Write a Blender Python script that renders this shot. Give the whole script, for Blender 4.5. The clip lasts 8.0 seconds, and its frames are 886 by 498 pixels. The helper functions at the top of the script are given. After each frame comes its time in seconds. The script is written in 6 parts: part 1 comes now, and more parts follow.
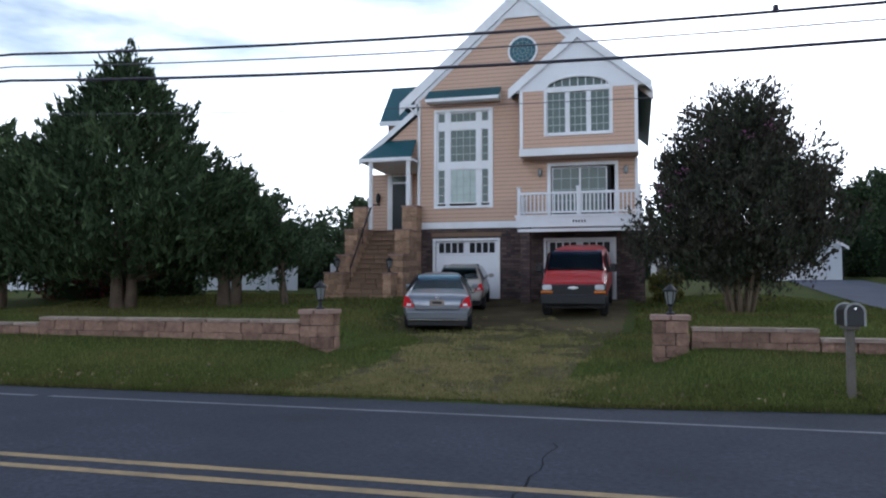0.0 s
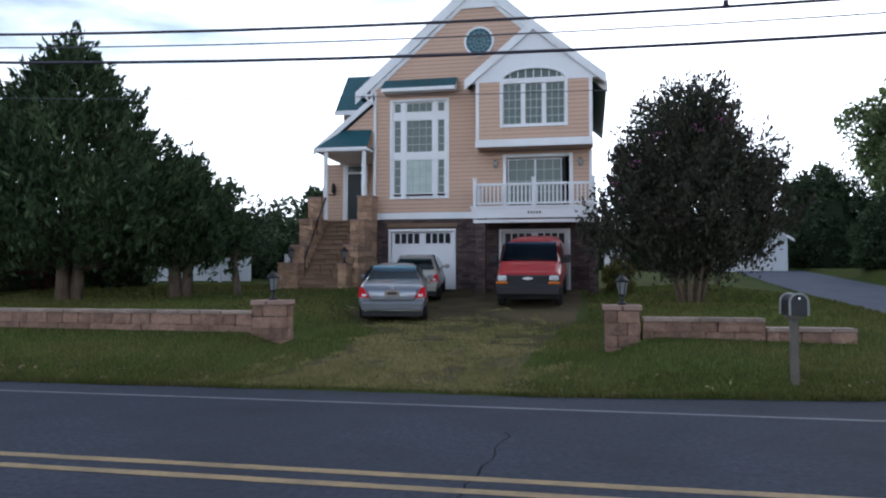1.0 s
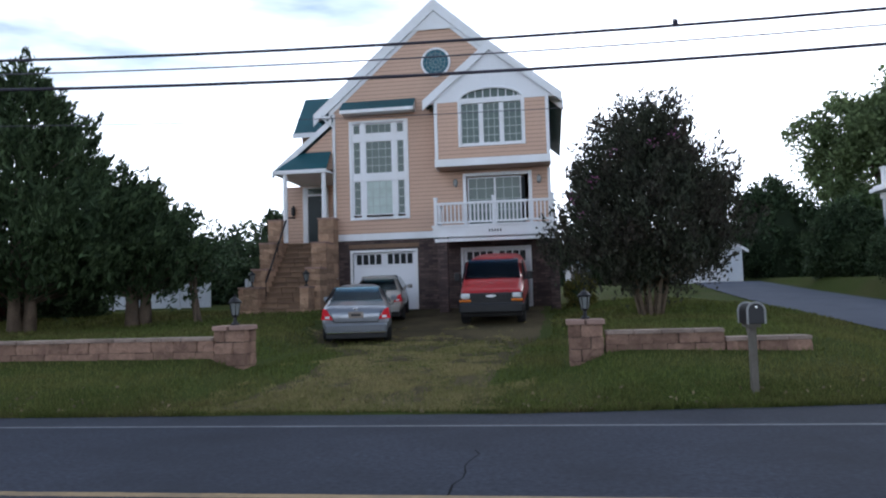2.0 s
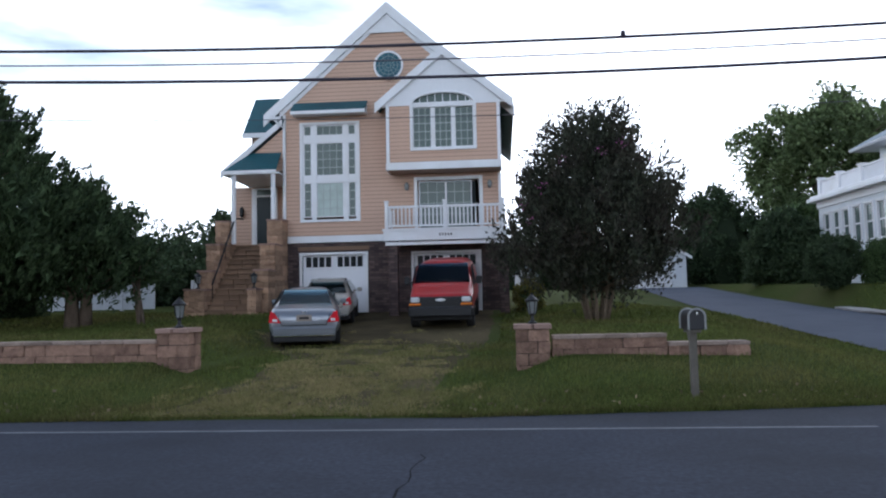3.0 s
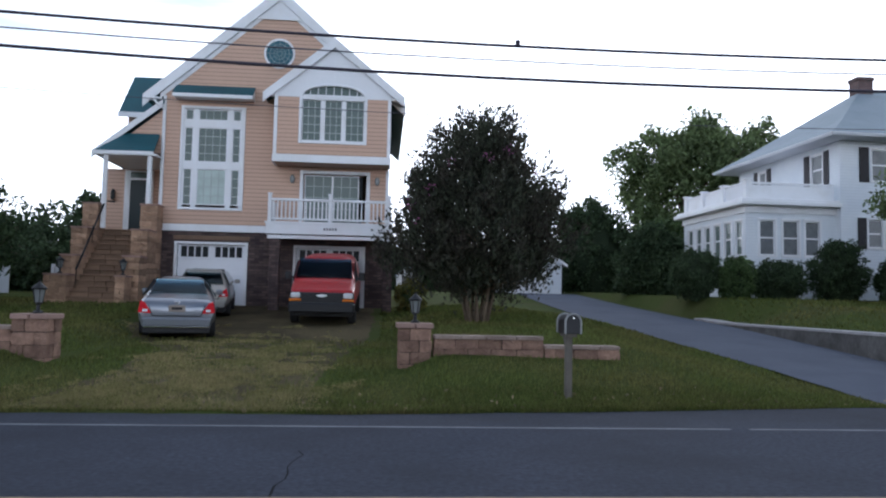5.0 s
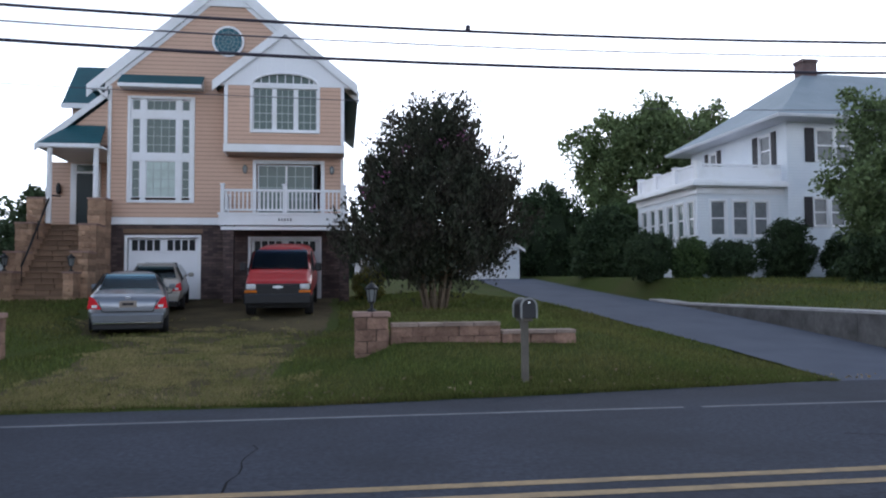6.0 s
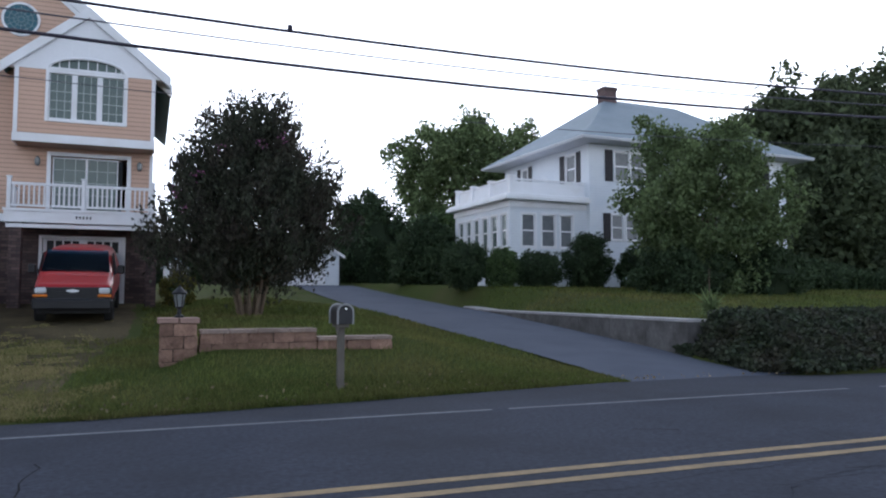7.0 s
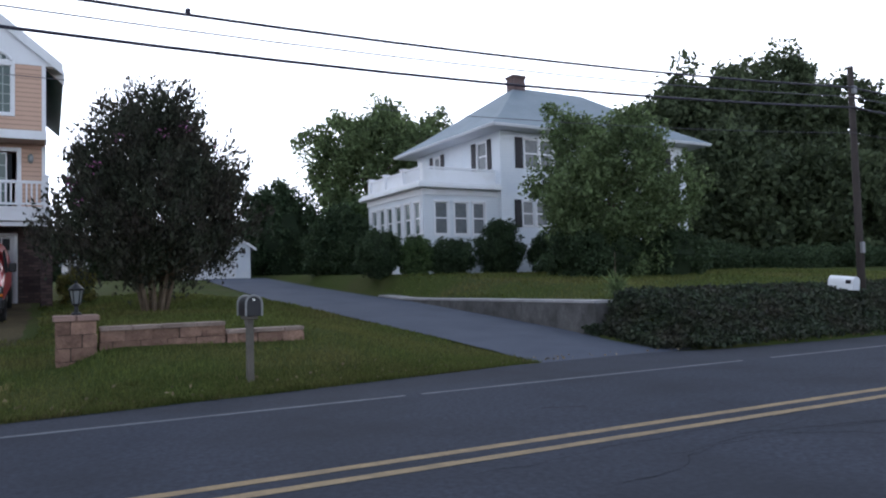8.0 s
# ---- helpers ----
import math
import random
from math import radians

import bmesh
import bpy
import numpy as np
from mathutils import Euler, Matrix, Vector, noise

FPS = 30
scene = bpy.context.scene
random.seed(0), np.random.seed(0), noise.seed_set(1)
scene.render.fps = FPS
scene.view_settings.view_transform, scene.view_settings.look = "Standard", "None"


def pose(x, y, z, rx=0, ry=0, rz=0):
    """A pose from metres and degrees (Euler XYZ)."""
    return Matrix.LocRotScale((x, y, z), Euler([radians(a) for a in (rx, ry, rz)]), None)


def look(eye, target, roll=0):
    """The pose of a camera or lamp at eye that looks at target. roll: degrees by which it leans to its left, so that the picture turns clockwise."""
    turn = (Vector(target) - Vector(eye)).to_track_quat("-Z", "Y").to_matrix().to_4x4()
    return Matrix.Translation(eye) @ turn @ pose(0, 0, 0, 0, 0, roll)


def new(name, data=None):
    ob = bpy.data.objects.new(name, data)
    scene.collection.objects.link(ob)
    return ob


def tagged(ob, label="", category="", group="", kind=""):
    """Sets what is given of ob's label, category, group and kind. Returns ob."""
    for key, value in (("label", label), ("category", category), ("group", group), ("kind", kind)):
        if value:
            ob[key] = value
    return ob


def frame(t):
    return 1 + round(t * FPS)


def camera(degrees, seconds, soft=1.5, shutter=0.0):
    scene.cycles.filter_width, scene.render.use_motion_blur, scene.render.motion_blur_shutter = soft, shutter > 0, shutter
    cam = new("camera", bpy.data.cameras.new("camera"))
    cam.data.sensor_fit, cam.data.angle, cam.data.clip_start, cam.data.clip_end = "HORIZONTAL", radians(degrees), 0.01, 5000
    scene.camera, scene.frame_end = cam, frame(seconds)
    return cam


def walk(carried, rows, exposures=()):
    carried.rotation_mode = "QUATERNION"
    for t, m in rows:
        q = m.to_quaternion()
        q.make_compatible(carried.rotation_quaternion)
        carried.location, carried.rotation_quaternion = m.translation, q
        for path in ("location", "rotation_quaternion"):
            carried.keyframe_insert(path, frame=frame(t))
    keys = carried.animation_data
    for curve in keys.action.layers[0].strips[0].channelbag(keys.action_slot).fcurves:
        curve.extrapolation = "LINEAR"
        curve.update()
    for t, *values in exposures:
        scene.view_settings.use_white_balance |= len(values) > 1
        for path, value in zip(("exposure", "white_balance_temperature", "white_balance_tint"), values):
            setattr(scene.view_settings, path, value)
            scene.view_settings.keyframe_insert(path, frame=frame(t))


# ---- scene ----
cam = camera(61.4, 8.0, soft=2.1)
PATH = [
    (0, (0.376, -0.426, 1.565), (-0.127, 1.506, 1.675), 0.1),
    (0.5, (0.392, -0.425, 1.57), (-0.046, 1.52, 1.727), 0.0),
    (1, (0.396, -0.383, 1.557), (0.006, 1.577, 1.643), 0.1),
    (1.5, (0.387, -0.388, 1.555), (0.04, 1.578, 1.664), -1.0),
    (2.8, (0.366, -0.442, 1.536), (0.167, 1.542, 1.694), -1.4),
    (3, (0.408, -0.436, 1.56), (0.251, 1.553, 1.703), -1.2),
    (3.5, (0.396, -0.404, 1.546), (0.598, 1.583, 1.654), 0.1),
    (4, (0.353, -0.468, 1.565), (0.467, 1.52, 1.748), -0.7),
    (4.5, (0.328, -0.468, 1.551), (0.474, 1.523, 1.672), 0.4),
    (4.7, (0.315, -0.447, 1.532), (0.47, 1.542, 1.677), 1.1),
    (5.8, (0.385, -0.357, 1.545), (0.573, 1.631, 1.659), 0.6),
    (6, (0.397, -0.365, 1.538), (0.665, 1.614, 1.646), -0.4),
    (6.5, (0.407, -0.34, 1.546), (0.896, 1.593, 1.695), 0.1),
    (7, (0.442, -0.335, 1.518), (1.172, 1.523, 1.644), 0.1),
    (7.5, (0.496, -0.345, 1.495), (1.36, 1.454, 1.635), -1.2),
    (8, (0.524, -0.355, 1.483), (1.459, 1.41, 1.577), -1.6),
]
walk(cam, [(t, look(eye, target, roll)) for t, eye, target, roll in PATH], exposures=((0.0, 0.58, 5950, 10), (2.5, 0.56, 5900, 10), (8.0, 0.52, 5900, 12)))

# ---- world and light ----
world = bpy.data.worlds.new("sky")
scene.world = world
world.use_nodes = True
wt = world.node_tree
wt.nodes.clear()
w_out = wt.nodes.new("ShaderNodeOutputWorld")
w_bg = wt.nodes.new("ShaderNodeBackground")
w_sky = wt.nodes.new("ShaderNodeTexSky")
w_sky.sky_type = "NISHITA"
w_sky.sun_disc = False
SUN_EL, SUN_ROT = radians(14), radians(35)
w_sky.sun_elevation, w_sky.sun_rotation = SUN_EL, SUN_ROT
w_sky.air_density, w_sky.dust_density, w_sky.ozone_density = 1.0, 1.5, 2.0
w_co = wt.nodes.new("ShaderNodeTexCoord")
w_map = wt.nodes.new("ShaderNodeMapping")
w_map.inputs["Scale"].default_value = (1.0, 1.6, 4.5)
w_map.inputs["Rotation"].default_value = (0.0, 0.25, 0.3)
w_noise = wt.nodes.new("ShaderNodeTexNoise")
w_noise.inputs["Scale"].default_value = 1.1
w_noise.inputs["Detail"].default_value = 6.0
w_noise.inputs["Roughness"].default_value = 0.55
w_ramp = wt.nodes.new("ShaderNodeValToRGB")
w_ramp.color_ramp.elements[0].position, w_ramp.color_ramp.elements[0].color = 0.44, (0.0, 0.0, 0.0, 1)
w_ramp.color_ramp.elements[1].position, w_ramp.color_ramp.elements[1].color = 0.64, (0.80, 0.80, 0.80, 1)
w_gain = wt.nodes.new("ShaderNodeMixRGB")
w_gain.blend_type = "MULTIPLY"
w_gain.inputs[0].default_value = 1.0
w_gain.inputs[2].default_value = (0.115, 0.120, 0.118, 1)
w_mix = wt.nodes.new("ShaderNodeMixRGB")
w_mix.inputs[2].default_value = (1.72, 1.76, 1.86, 1)
wt.links.new(w_co.outputs["Generated"], w_map.inputs["Vector"])
wt.links.new(w_map.outputs[0], w_noise.inputs["Vector"])
wt.links.new(w_noise.outputs["Fac"], w_ramp.inputs["Fac"])
wt.links.new(w_sky.outputs[0], w_gain.inputs[1])
w_sep = wt.nodes.new("ShaderNodeSeparateXYZ")
wt.links.new(w_co.outputs["Generated"], w_sep.inputs[0])
w_haze = wt.nodes.new("ShaderNodeValToRGB")
w_haze.color_ramp.interpolation = "EASE"
w_haze.color_ramp.elements[0].position, w_haze.color_ramp.elements[0].color = 0.02, (1, 1, 1, 1)
w_haze.color_ramp.elements[1].position, w_haze.color_ramp.elements[1].color = 0.36, (0, 0, 0, 1)
wt.links.new(w_sep.outputs["Z"], w_haze.inputs["Fac"])
w_max = wt.nodes.new("ShaderNodeMixRGB")
w_max.blend_type = "SCREEN"
w_max.inputs[0].default_value = 1.0
wt.links.new(w_haze.outputs["Color"], w_max.inputs[1])
wt.links.new(w_ramp.outputs["Color"], w_max.inputs[2])
# thin bright veil that thickens towards the sun
SUN_WAY = Vector((math.sin(SUN_ROT) * math.cos(SUN_EL), math.cos(SUN_ROT) * math.cos(SUN_EL), math.sin(SUN_EL)))
w_dot = wt.nodes.new("ShaderNodeVectorMath")
w_dot.operation = "DOT_PRODUCT"
w_dot.inputs[1].default_value = SUN_WAY
wt.links.new(w_co.outputs["Generated"], w_dot.inputs[0])
w_veil = wt.nodes.new("ShaderNodeMapRange")
w_veil.interpolation_type = "SMOOTHSTEP"
w_veil.inputs["From Min"].default_value, w_veil.inputs["From Max"].default_value = 0.62, 0.93
wt.links.new(w_dot.outputs["Value"], w_veil.inputs["Value"])
w_all = wt.nodes.new("ShaderNodeMixRGB")
w_all.blend_type = "SCREEN"
w_all.inputs[0].default_value = 1.0
wt.links.new(w_max.outputs[0], w_all.inputs[1])
wt.links.new(w_veil.outputs[0], w_all.inputs[2])
wt.links.new(w_all.outputs[0], w_mix.inputs[0])
wt.links.new(w_gain.outputs[0], w_mix.inputs[1])
wt.links.new(w_mix.outputs[0], w_bg.inputs["Color"])
w_bg.inputs["Strength"].default_value = 1.0
wt.links.new(w_bg.outputs[0], w_out.inputs["Surface"])

sun_data = bpy.data.lights.new("sun", "SUN")
sun_data.energy, sun_data.angle, sun_data.color = 0.9, radians(14), (1.0, 0.93, 0.84)
sun = new("sun", sun_data)
sun.matrix_world = look(SUN_WAY * 200, (0, 0, 0))


# ---- materials ----
def nd(tree, kind, **values):
    n = tree.nodes.new(kind)
    for key, value in values.items():
        n.inputs[key.replace("_", " ")].default_value = value
    return n


def material(name, color, rough=0.7, metal=0.0, vary=0.25, grain=30.0, stain=1.2, bump=0.2, dist=0.01, tint=None, per=0.0, island=0.0, spec=0.4, coat=0.0, thin=0.0):
    """Base colour with fine grain, broad stains, relief, and variation from piece to piece."""
    m = bpy.data.materials.new(name)
    m.use_nodes = True
    t = m.node_tree
    p = t.nodes["Principled BSDF"]
    p.inputs["Roughness"].default_value = rough
    p.inputs["Metallic"].default_value = metal
    p.inputs["Specular IOR Level"].default_value = spec
    p.inputs["Coat Weight"].default_value = coat
    p.inputs["Coat Roughness"].default_value = 0.08
    co = t.nodes.new("ShaderNodeTexCoord")
    geo = t.nodes.new("ShaderNodeNewGeometry")
    fine = nd(t, "ShaderNodeTexNoise", Scale=grain, Detail=5.0, Roughness=0.65)
    wide = nd(t, "ShaderNodeTexNoise", Scale=stain, Detail=4.0, Roughness=0.6)
    t.links.new(geo.outputs["Position"], fine.inputs["Vector"])
    t.links.new(geo.outputs["Position"], wide.inputs["Vector"])
    low = tuple(c * (1 - vary) for c in color)
    high = tuple(min(1.0, c * (1 + vary)) for c in color)
    a = nd(t, "ShaderNodeMixRGB", Color1=(*low, 1), Color2=(*high, 1))
    t.links.new(fine.outputs["Fac"], a.inputs[0])
    b = nd(t, "ShaderNodeMixRGB", Color2=(*(tint or tuple(c * (1 - 0.7 * vary) for c in color)), 1))
    r = t.nodes.new("ShaderNodeMapRange")
    r.inputs["From Min"].default_value, r.inputs["From Max"].default_value = 0.42, 0.68
    r.inputs["To Max"].default_value = 0.75
    t.links.new(wide.outputs["Fac"], r.inputs["Value"])
    t.links.new(r.outputs[0], b.inputs[0])
    t.links.new(a.outputs[0], b.inputs[1])
    last = b
    if per or island:
        info = t.nodes.new("ShaderNodeObjectInfo")
        v = t.nodes.new("ShaderNodeMapRange")
        amount = per or island
        v.inputs["To Min"].default_value, v.inputs["To Max"].default_value = 1 - amount, 1 + amount
        t.links.new(info.outputs["Random"] if per else geo.outputs["Random Per Island"], v.inputs["Value"])
        hsv = t.nodes.new("ShaderNodeHueSaturation")
        t.links.new(v.outputs[0], hsv.inputs["Value"])
        t.links.new(last.outputs[0], hsv.inputs["Color"])
        last = hsv
    t.links.new(last.outputs[0], p.inputs["Base Color"])
    if bump:
        bm_n = nd(t, "ShaderNodeBump", Strength=bump, Distance=dist)
        t.links.new(fine.outputs["Fac"], bm_n.inputs["Height"])
        t.links.new(bm_n.outputs[0], p.inputs["Normal"])
    if thin:
        tr = t.nodes.new("ShaderNodeBsdfTranslucent")
        t.links.new(last.outputs[0], tr.inputs["Color"])
        mx = t.nodes.new("ShaderNodeMixShader")
        mx.inputs[0].default_value = thin
        out = t.nodes["Material Output"]
        t.links.new(p.outputs[0], mx.inputs[1])
        t.links.new(tr.outputs[0], mx.inputs[2])
        t.links.new(mx.outputs[0], out.inputs["Surface"])
    return m


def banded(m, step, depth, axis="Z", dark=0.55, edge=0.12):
    """Adds lapped boards to a material: every board leans out towards its lower edge, and the thin shade line at each
    lap is darkened into the colour.
    """
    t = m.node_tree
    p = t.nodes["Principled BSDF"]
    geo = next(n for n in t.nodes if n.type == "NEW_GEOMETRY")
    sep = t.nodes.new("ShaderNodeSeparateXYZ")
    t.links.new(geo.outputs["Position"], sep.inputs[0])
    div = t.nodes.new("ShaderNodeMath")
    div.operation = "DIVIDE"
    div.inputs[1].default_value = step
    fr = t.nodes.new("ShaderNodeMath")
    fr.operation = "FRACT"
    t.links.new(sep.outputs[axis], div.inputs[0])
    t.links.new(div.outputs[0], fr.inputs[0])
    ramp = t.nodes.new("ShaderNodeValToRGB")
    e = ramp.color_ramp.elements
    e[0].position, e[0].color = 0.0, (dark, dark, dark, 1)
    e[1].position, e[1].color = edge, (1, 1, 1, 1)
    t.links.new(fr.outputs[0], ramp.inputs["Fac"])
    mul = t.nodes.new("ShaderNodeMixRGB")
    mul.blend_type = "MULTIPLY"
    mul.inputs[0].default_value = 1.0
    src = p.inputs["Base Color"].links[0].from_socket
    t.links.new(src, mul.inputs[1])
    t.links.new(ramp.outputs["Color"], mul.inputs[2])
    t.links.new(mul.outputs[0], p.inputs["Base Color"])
    inv = t.nodes.new("ShaderNodeMath")
    inv.operation = "SUBTRACT"
    inv.inputs[0].default_value = 1.0
    t.links.new(fr.outputs[0], inv.inputs[1])
    b = nd(t, "ShaderNodeBump", Strength=0.8, Distance=depth)
    t.links.new(inv.outputs[0], b.inputs["Height"])
    if p.inputs["Normal"].links:
        t.links.new(p.inputs["Normal"].links[0].from_socket, b.inputs["Normal"])
    t.links.new(b.outputs[0], p.inputs["Normal"])
    return m


def masonry(name, c1, c2, mortar, width, height, gap=0.012, rough=0.85):
    """Small bricks too far off to be built one by one."""
    m = bpy.data.materials.new(name)
    m.use_nodes = True
    t = m.node_tree
    p = t.nodes["Principled BSDF"]
    p.inputs["Roughness"].default_value = rough
    geo = t.nodes.new("ShaderNodeNewGeometry")
    sep = t.nodes.new("ShaderNodeSeparateXYZ")
    add = t.nodes.new("ShaderNodeMath")
    com = t.nodes.new("ShaderNodeCombineXYZ")
    t.links.new(geo.outputs["Position"], sep.inputs[0])
    t.links.new(sep.outputs["X"], add.inputs[0])
    t.links.new(sep.outputs["Y"], add.inputs[1])
    t.links.new(add.outputs[0], com.inputs["X"])
    t.links.new(sep.outputs["Z"], com.inputs["Y"])
    br = t.nodes.new("ShaderNodeTexBrick")
    br.inputs["Color1"].default_value, br.inputs["Color2"].default_value, br.inputs["Mortar"].default_value = (*c1, 1), (*c2, 1), (*mortar, 1)
    br.inputs["Scale"].default_value = 1.0
    br.inputs["Brick Width"].default_value, br.inputs["Row Height"].default_value = width, height
    br.inputs["Mortar Size"].default_value, br.inputs["Mortar Smooth"].default_value = gap, 0.2
    t.links.new(com.outputs[0], br.inputs["Vector"])
    wide = nd(t, "ShaderNodeTexNoise", Scale=2.3, Detail=5.0)
    t.links.new(geo.outputs["Position"], wide.inputs["Vector"])
    mul = t.nodes.new("ShaderNodeMixRGB")
    mul.blend_type = "OVERLAY"
    mul.inputs[0].default_value = 0.6
    t.links.new(br.outputs["Color"], mul.inputs[1])
    t.links.new(wide.outputs["Fac"], mul.inputs[2])
    t.links.new(mul.outputs[0], p.inputs["Base Color"])
    b = nd(t, "ShaderNodeBump", Strength=0.7, Distance=0.02)
    b.invert = True
    t.links.new(br.outputs["Fac"], b.inputs["Height"])
    t.links.new(b.outputs[0], p.inputs["Normal"])
    return m


def glass_material(name, color, rough=0.03):
    """Window glass before a dim room: a dark, mirror-smooth pane."""
    m = bpy.data.materials.new(name)
    m.use_nodes = True
    p = m.node_tree.nodes["Principled BSDF"]
    p.inputs["Base Color"].default_value = (*color, 1)
    p.inputs["Roughness"].default_value = rough
    p.inputs["Specular IOR Level"].default_value = 0.3
    p.inputs["Transmission Weight"].default_value = 0.0
    return m


def clear_glass(name, tint):
    """Tinted see-through car glass with a smooth reflecting skin."""
    m = bpy.data.materials.new(name)
    m.use_nodes = True
    t = m.node_tree
    see = t.nodes.new("ShaderNodeBsdfTransparent")
    see.inputs["Color"].default_value = (*tint, 1)
    gloss = t.nodes.new("ShaderNodeBsdfGlossy")
    gloss.inputs["Roughness"].default_value = 0.03
    gloss.inputs["Color"].default_value = (0.50, 0.60, 0.66, 1)
    skin = t.nodes.new("ShaderNodeFresnel")
    skin.inputs["IOR"].default_value = 1.45
    mx = t.nodes.new("ShaderNodeMixShader")
    t.links.new(skin.outputs[0], mx.inputs[0])
    t.links.new(see.outputs[0], mx.inputs[1])
    t.links.new(gloss.outputs[0], mx.inputs[2])
    t.links.new(mx.outputs[0], t.nodes["Material Output"].inputs["Surface"])
    return m


M = {}
M["asphalt"] = material("asphalt", (0.037, 0.042, 0.058), 0.95, vary=0.8, grain=17, stain=0.45, bump=0.4, dist=0.008, tint=(0.025, 0.028, 0.037), spec=0.12)
M["drive_asphalt"] = material("drive_asphalt", (0.078, 0.088, 0.116), 0.95, vary=0.25, grain=50, stain=0.8, bump=0.3, dist=0.006, tint=(0.062, 0.070, 0.094), spec=0.15)
M["yellow_paint"] = material("yellow_paint", (0.26, 0.185, 0.095), 0.85, vary=0.45, grain=18, stain=3.0, bump=0.1, tint=(0.15, 0.11, 0.065))
M["white_line"] = material("worn_white_paint", (0.125, 0.135, 0.155), 0.85, vary=0.55, grain=14, stain=2.0, bump=0.1, tint=(0.07, 0.075, 0.09))
M["crack"] = material("tar_crack", (0.015, 0.015, 0.018), 0.95, vary=0.2, bump=0, spec=0.05)
M["soil"] = material("lawn_ground", (0.050, 0.066, 0.018), 0.95, vary=0.5, grain=16, stain=0.35, bump=0.6, dist=0.03, tint=(0.066, 0.066, 0.026), spec=0.03)
M["gravel"] = material("worn_drive", (0.098, 0.080, 0.046), 0.95, vary=0.6, grain=14, stain=0.7, bump=0.7, dist=0.03, tint=(0.034, 0.027, 0.021), spec=0.03)
M["grass"] = material("grass_blades", (0.092, 0.112, 0.030), 0.75, vary=0.4, grain=3, stain=0.35, bump=0, tint=(0.150, 0.130, 0.048), island=0.38, spec=0.1, thin=0.25)
M["verge_grass"] = material("verge_blades", (0.075, 0.092, 0.024), 0.8, vary=0.4, grain=3, stain=0.8, bump=0, tint=(0.150, 0.120, 0.055), island=0.45, spec=0.1, thin=0.2)
M["dry_grass"] = material("dry_grass_blades", (0.27, 0.225, 0.105), 0.8, vary=0.4, grain=3, stain=0.6, bump=0, tint=(0.15, 0.15, 0.05), island=0.35, spec=0.2, thin=0.2)
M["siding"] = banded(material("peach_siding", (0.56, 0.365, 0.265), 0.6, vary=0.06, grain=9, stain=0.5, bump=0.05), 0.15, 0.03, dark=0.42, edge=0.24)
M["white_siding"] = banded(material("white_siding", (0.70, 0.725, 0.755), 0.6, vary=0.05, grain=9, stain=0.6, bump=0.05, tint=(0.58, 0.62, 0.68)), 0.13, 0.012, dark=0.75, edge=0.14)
M["trim"] = material("white_trim", (0.78, 0.78, 0.80), 0.5, vary=0.05, grain=12, stain=1.0, bump=0.05, tint=(0.70, 0.69, 0.68))
M["stucco"] = material("white_board", (0.76, 0.76, 0.78), 0.6, vary=0.05, grain=10, stain=1.0, bump=0.1)
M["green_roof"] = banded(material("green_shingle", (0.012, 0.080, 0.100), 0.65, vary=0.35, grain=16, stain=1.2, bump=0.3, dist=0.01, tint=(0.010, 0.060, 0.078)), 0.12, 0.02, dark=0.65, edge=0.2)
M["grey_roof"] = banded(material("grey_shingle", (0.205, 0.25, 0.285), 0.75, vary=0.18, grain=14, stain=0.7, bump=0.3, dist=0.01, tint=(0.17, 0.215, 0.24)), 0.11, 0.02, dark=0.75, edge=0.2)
M["dark_brick"] = masonry("dark_brick", (0.044, 0.026, 0.026), (0.120, 0.078, 0.068), (0.042, 0.034, 0.033), 0.30, 0.10)
M["garage_white"] = material("garage_paint", (0.74, 0.74, 0.77), 0.5, vary=0.05, grain=10, stain=0.9, bump=0.05)
M["glass"] = glass_material("window_glass", (0.105, 0.138, 0.125))
M["sheer"] = material("grey_sheer_curtain", (0.155, 0.165, 0.172), 0.6, vary=0.2, grain=5, stain=3.0, bump=0.0, tint=(0.105, 0.112, 0.118), coat=0.4)
M["glazing_bar"] = material("glazing_bar", (0.42, 0.46, 0.44), 0.5, vary=0.06, bump=0)
M["lead"] = material("lead_line", (0.20, 0.27, 0.28), 0.6, vary=0.2, bump=0)
M["car_glass"] = clear_glass("car_glass", (0.80, 0.90, 0.92))
M["side_glass"] = glass_material("tinted_glass", (0.014, 0.020, 0.024), 0.05)
M["glass_dark"] = glass_material("dark_glass", (0.008, 0.011, 0.014), 0.06)
M["glass_dark"].node_tree.nodes["Principled BSDF"].inputs["Specular IOR Level"].default_value = 0.05
M["curtain"] = material("pale_curtain", (0.50, 0.58, 0.54), 0.9, vary=0.12, grain=4, stain=2.5, bump=0.1, tint=(0.40, 0.46, 0.42))
M["teal_glass"] = material("leaded_glass", (0.010, 0.10, 0.13), 0.25, vary=0.5, grain=6, stain=3.0, bump=0.0, tint=(0.01, 0.06, 0.09), spec=0.6)
M["block"] = material("pinkish_block", (0.27, 0.168, 0.124), 0.92, vary=0.45, grain=15, stain=4.0, bump=1.0, dist=0.06, per=0.27, tint=(0.150, 0.090, 0.070), spec=0.15)
M["mortar"] = material("dark_joint", (0.085, 0.060, 0.050), 0.95, vary=0.3, grain=20, bump=0.3, spec=0.1)
M["cap"] = material("block_cap", (0.30, 0.195, 0.160), 0.92, vary=0.25, grain=26, stain=2.5, bump=0.6, dist=0.015, per=0.14)
M["wall_cap"] = material("weathered_cap", (0.27, 0.205, 0.170), 0.92, vary=0.32, grain=24, stain=2.5, bump=0.6, dist=0.015, per=0.18, tint=(0.15, 0.105, 0.085))
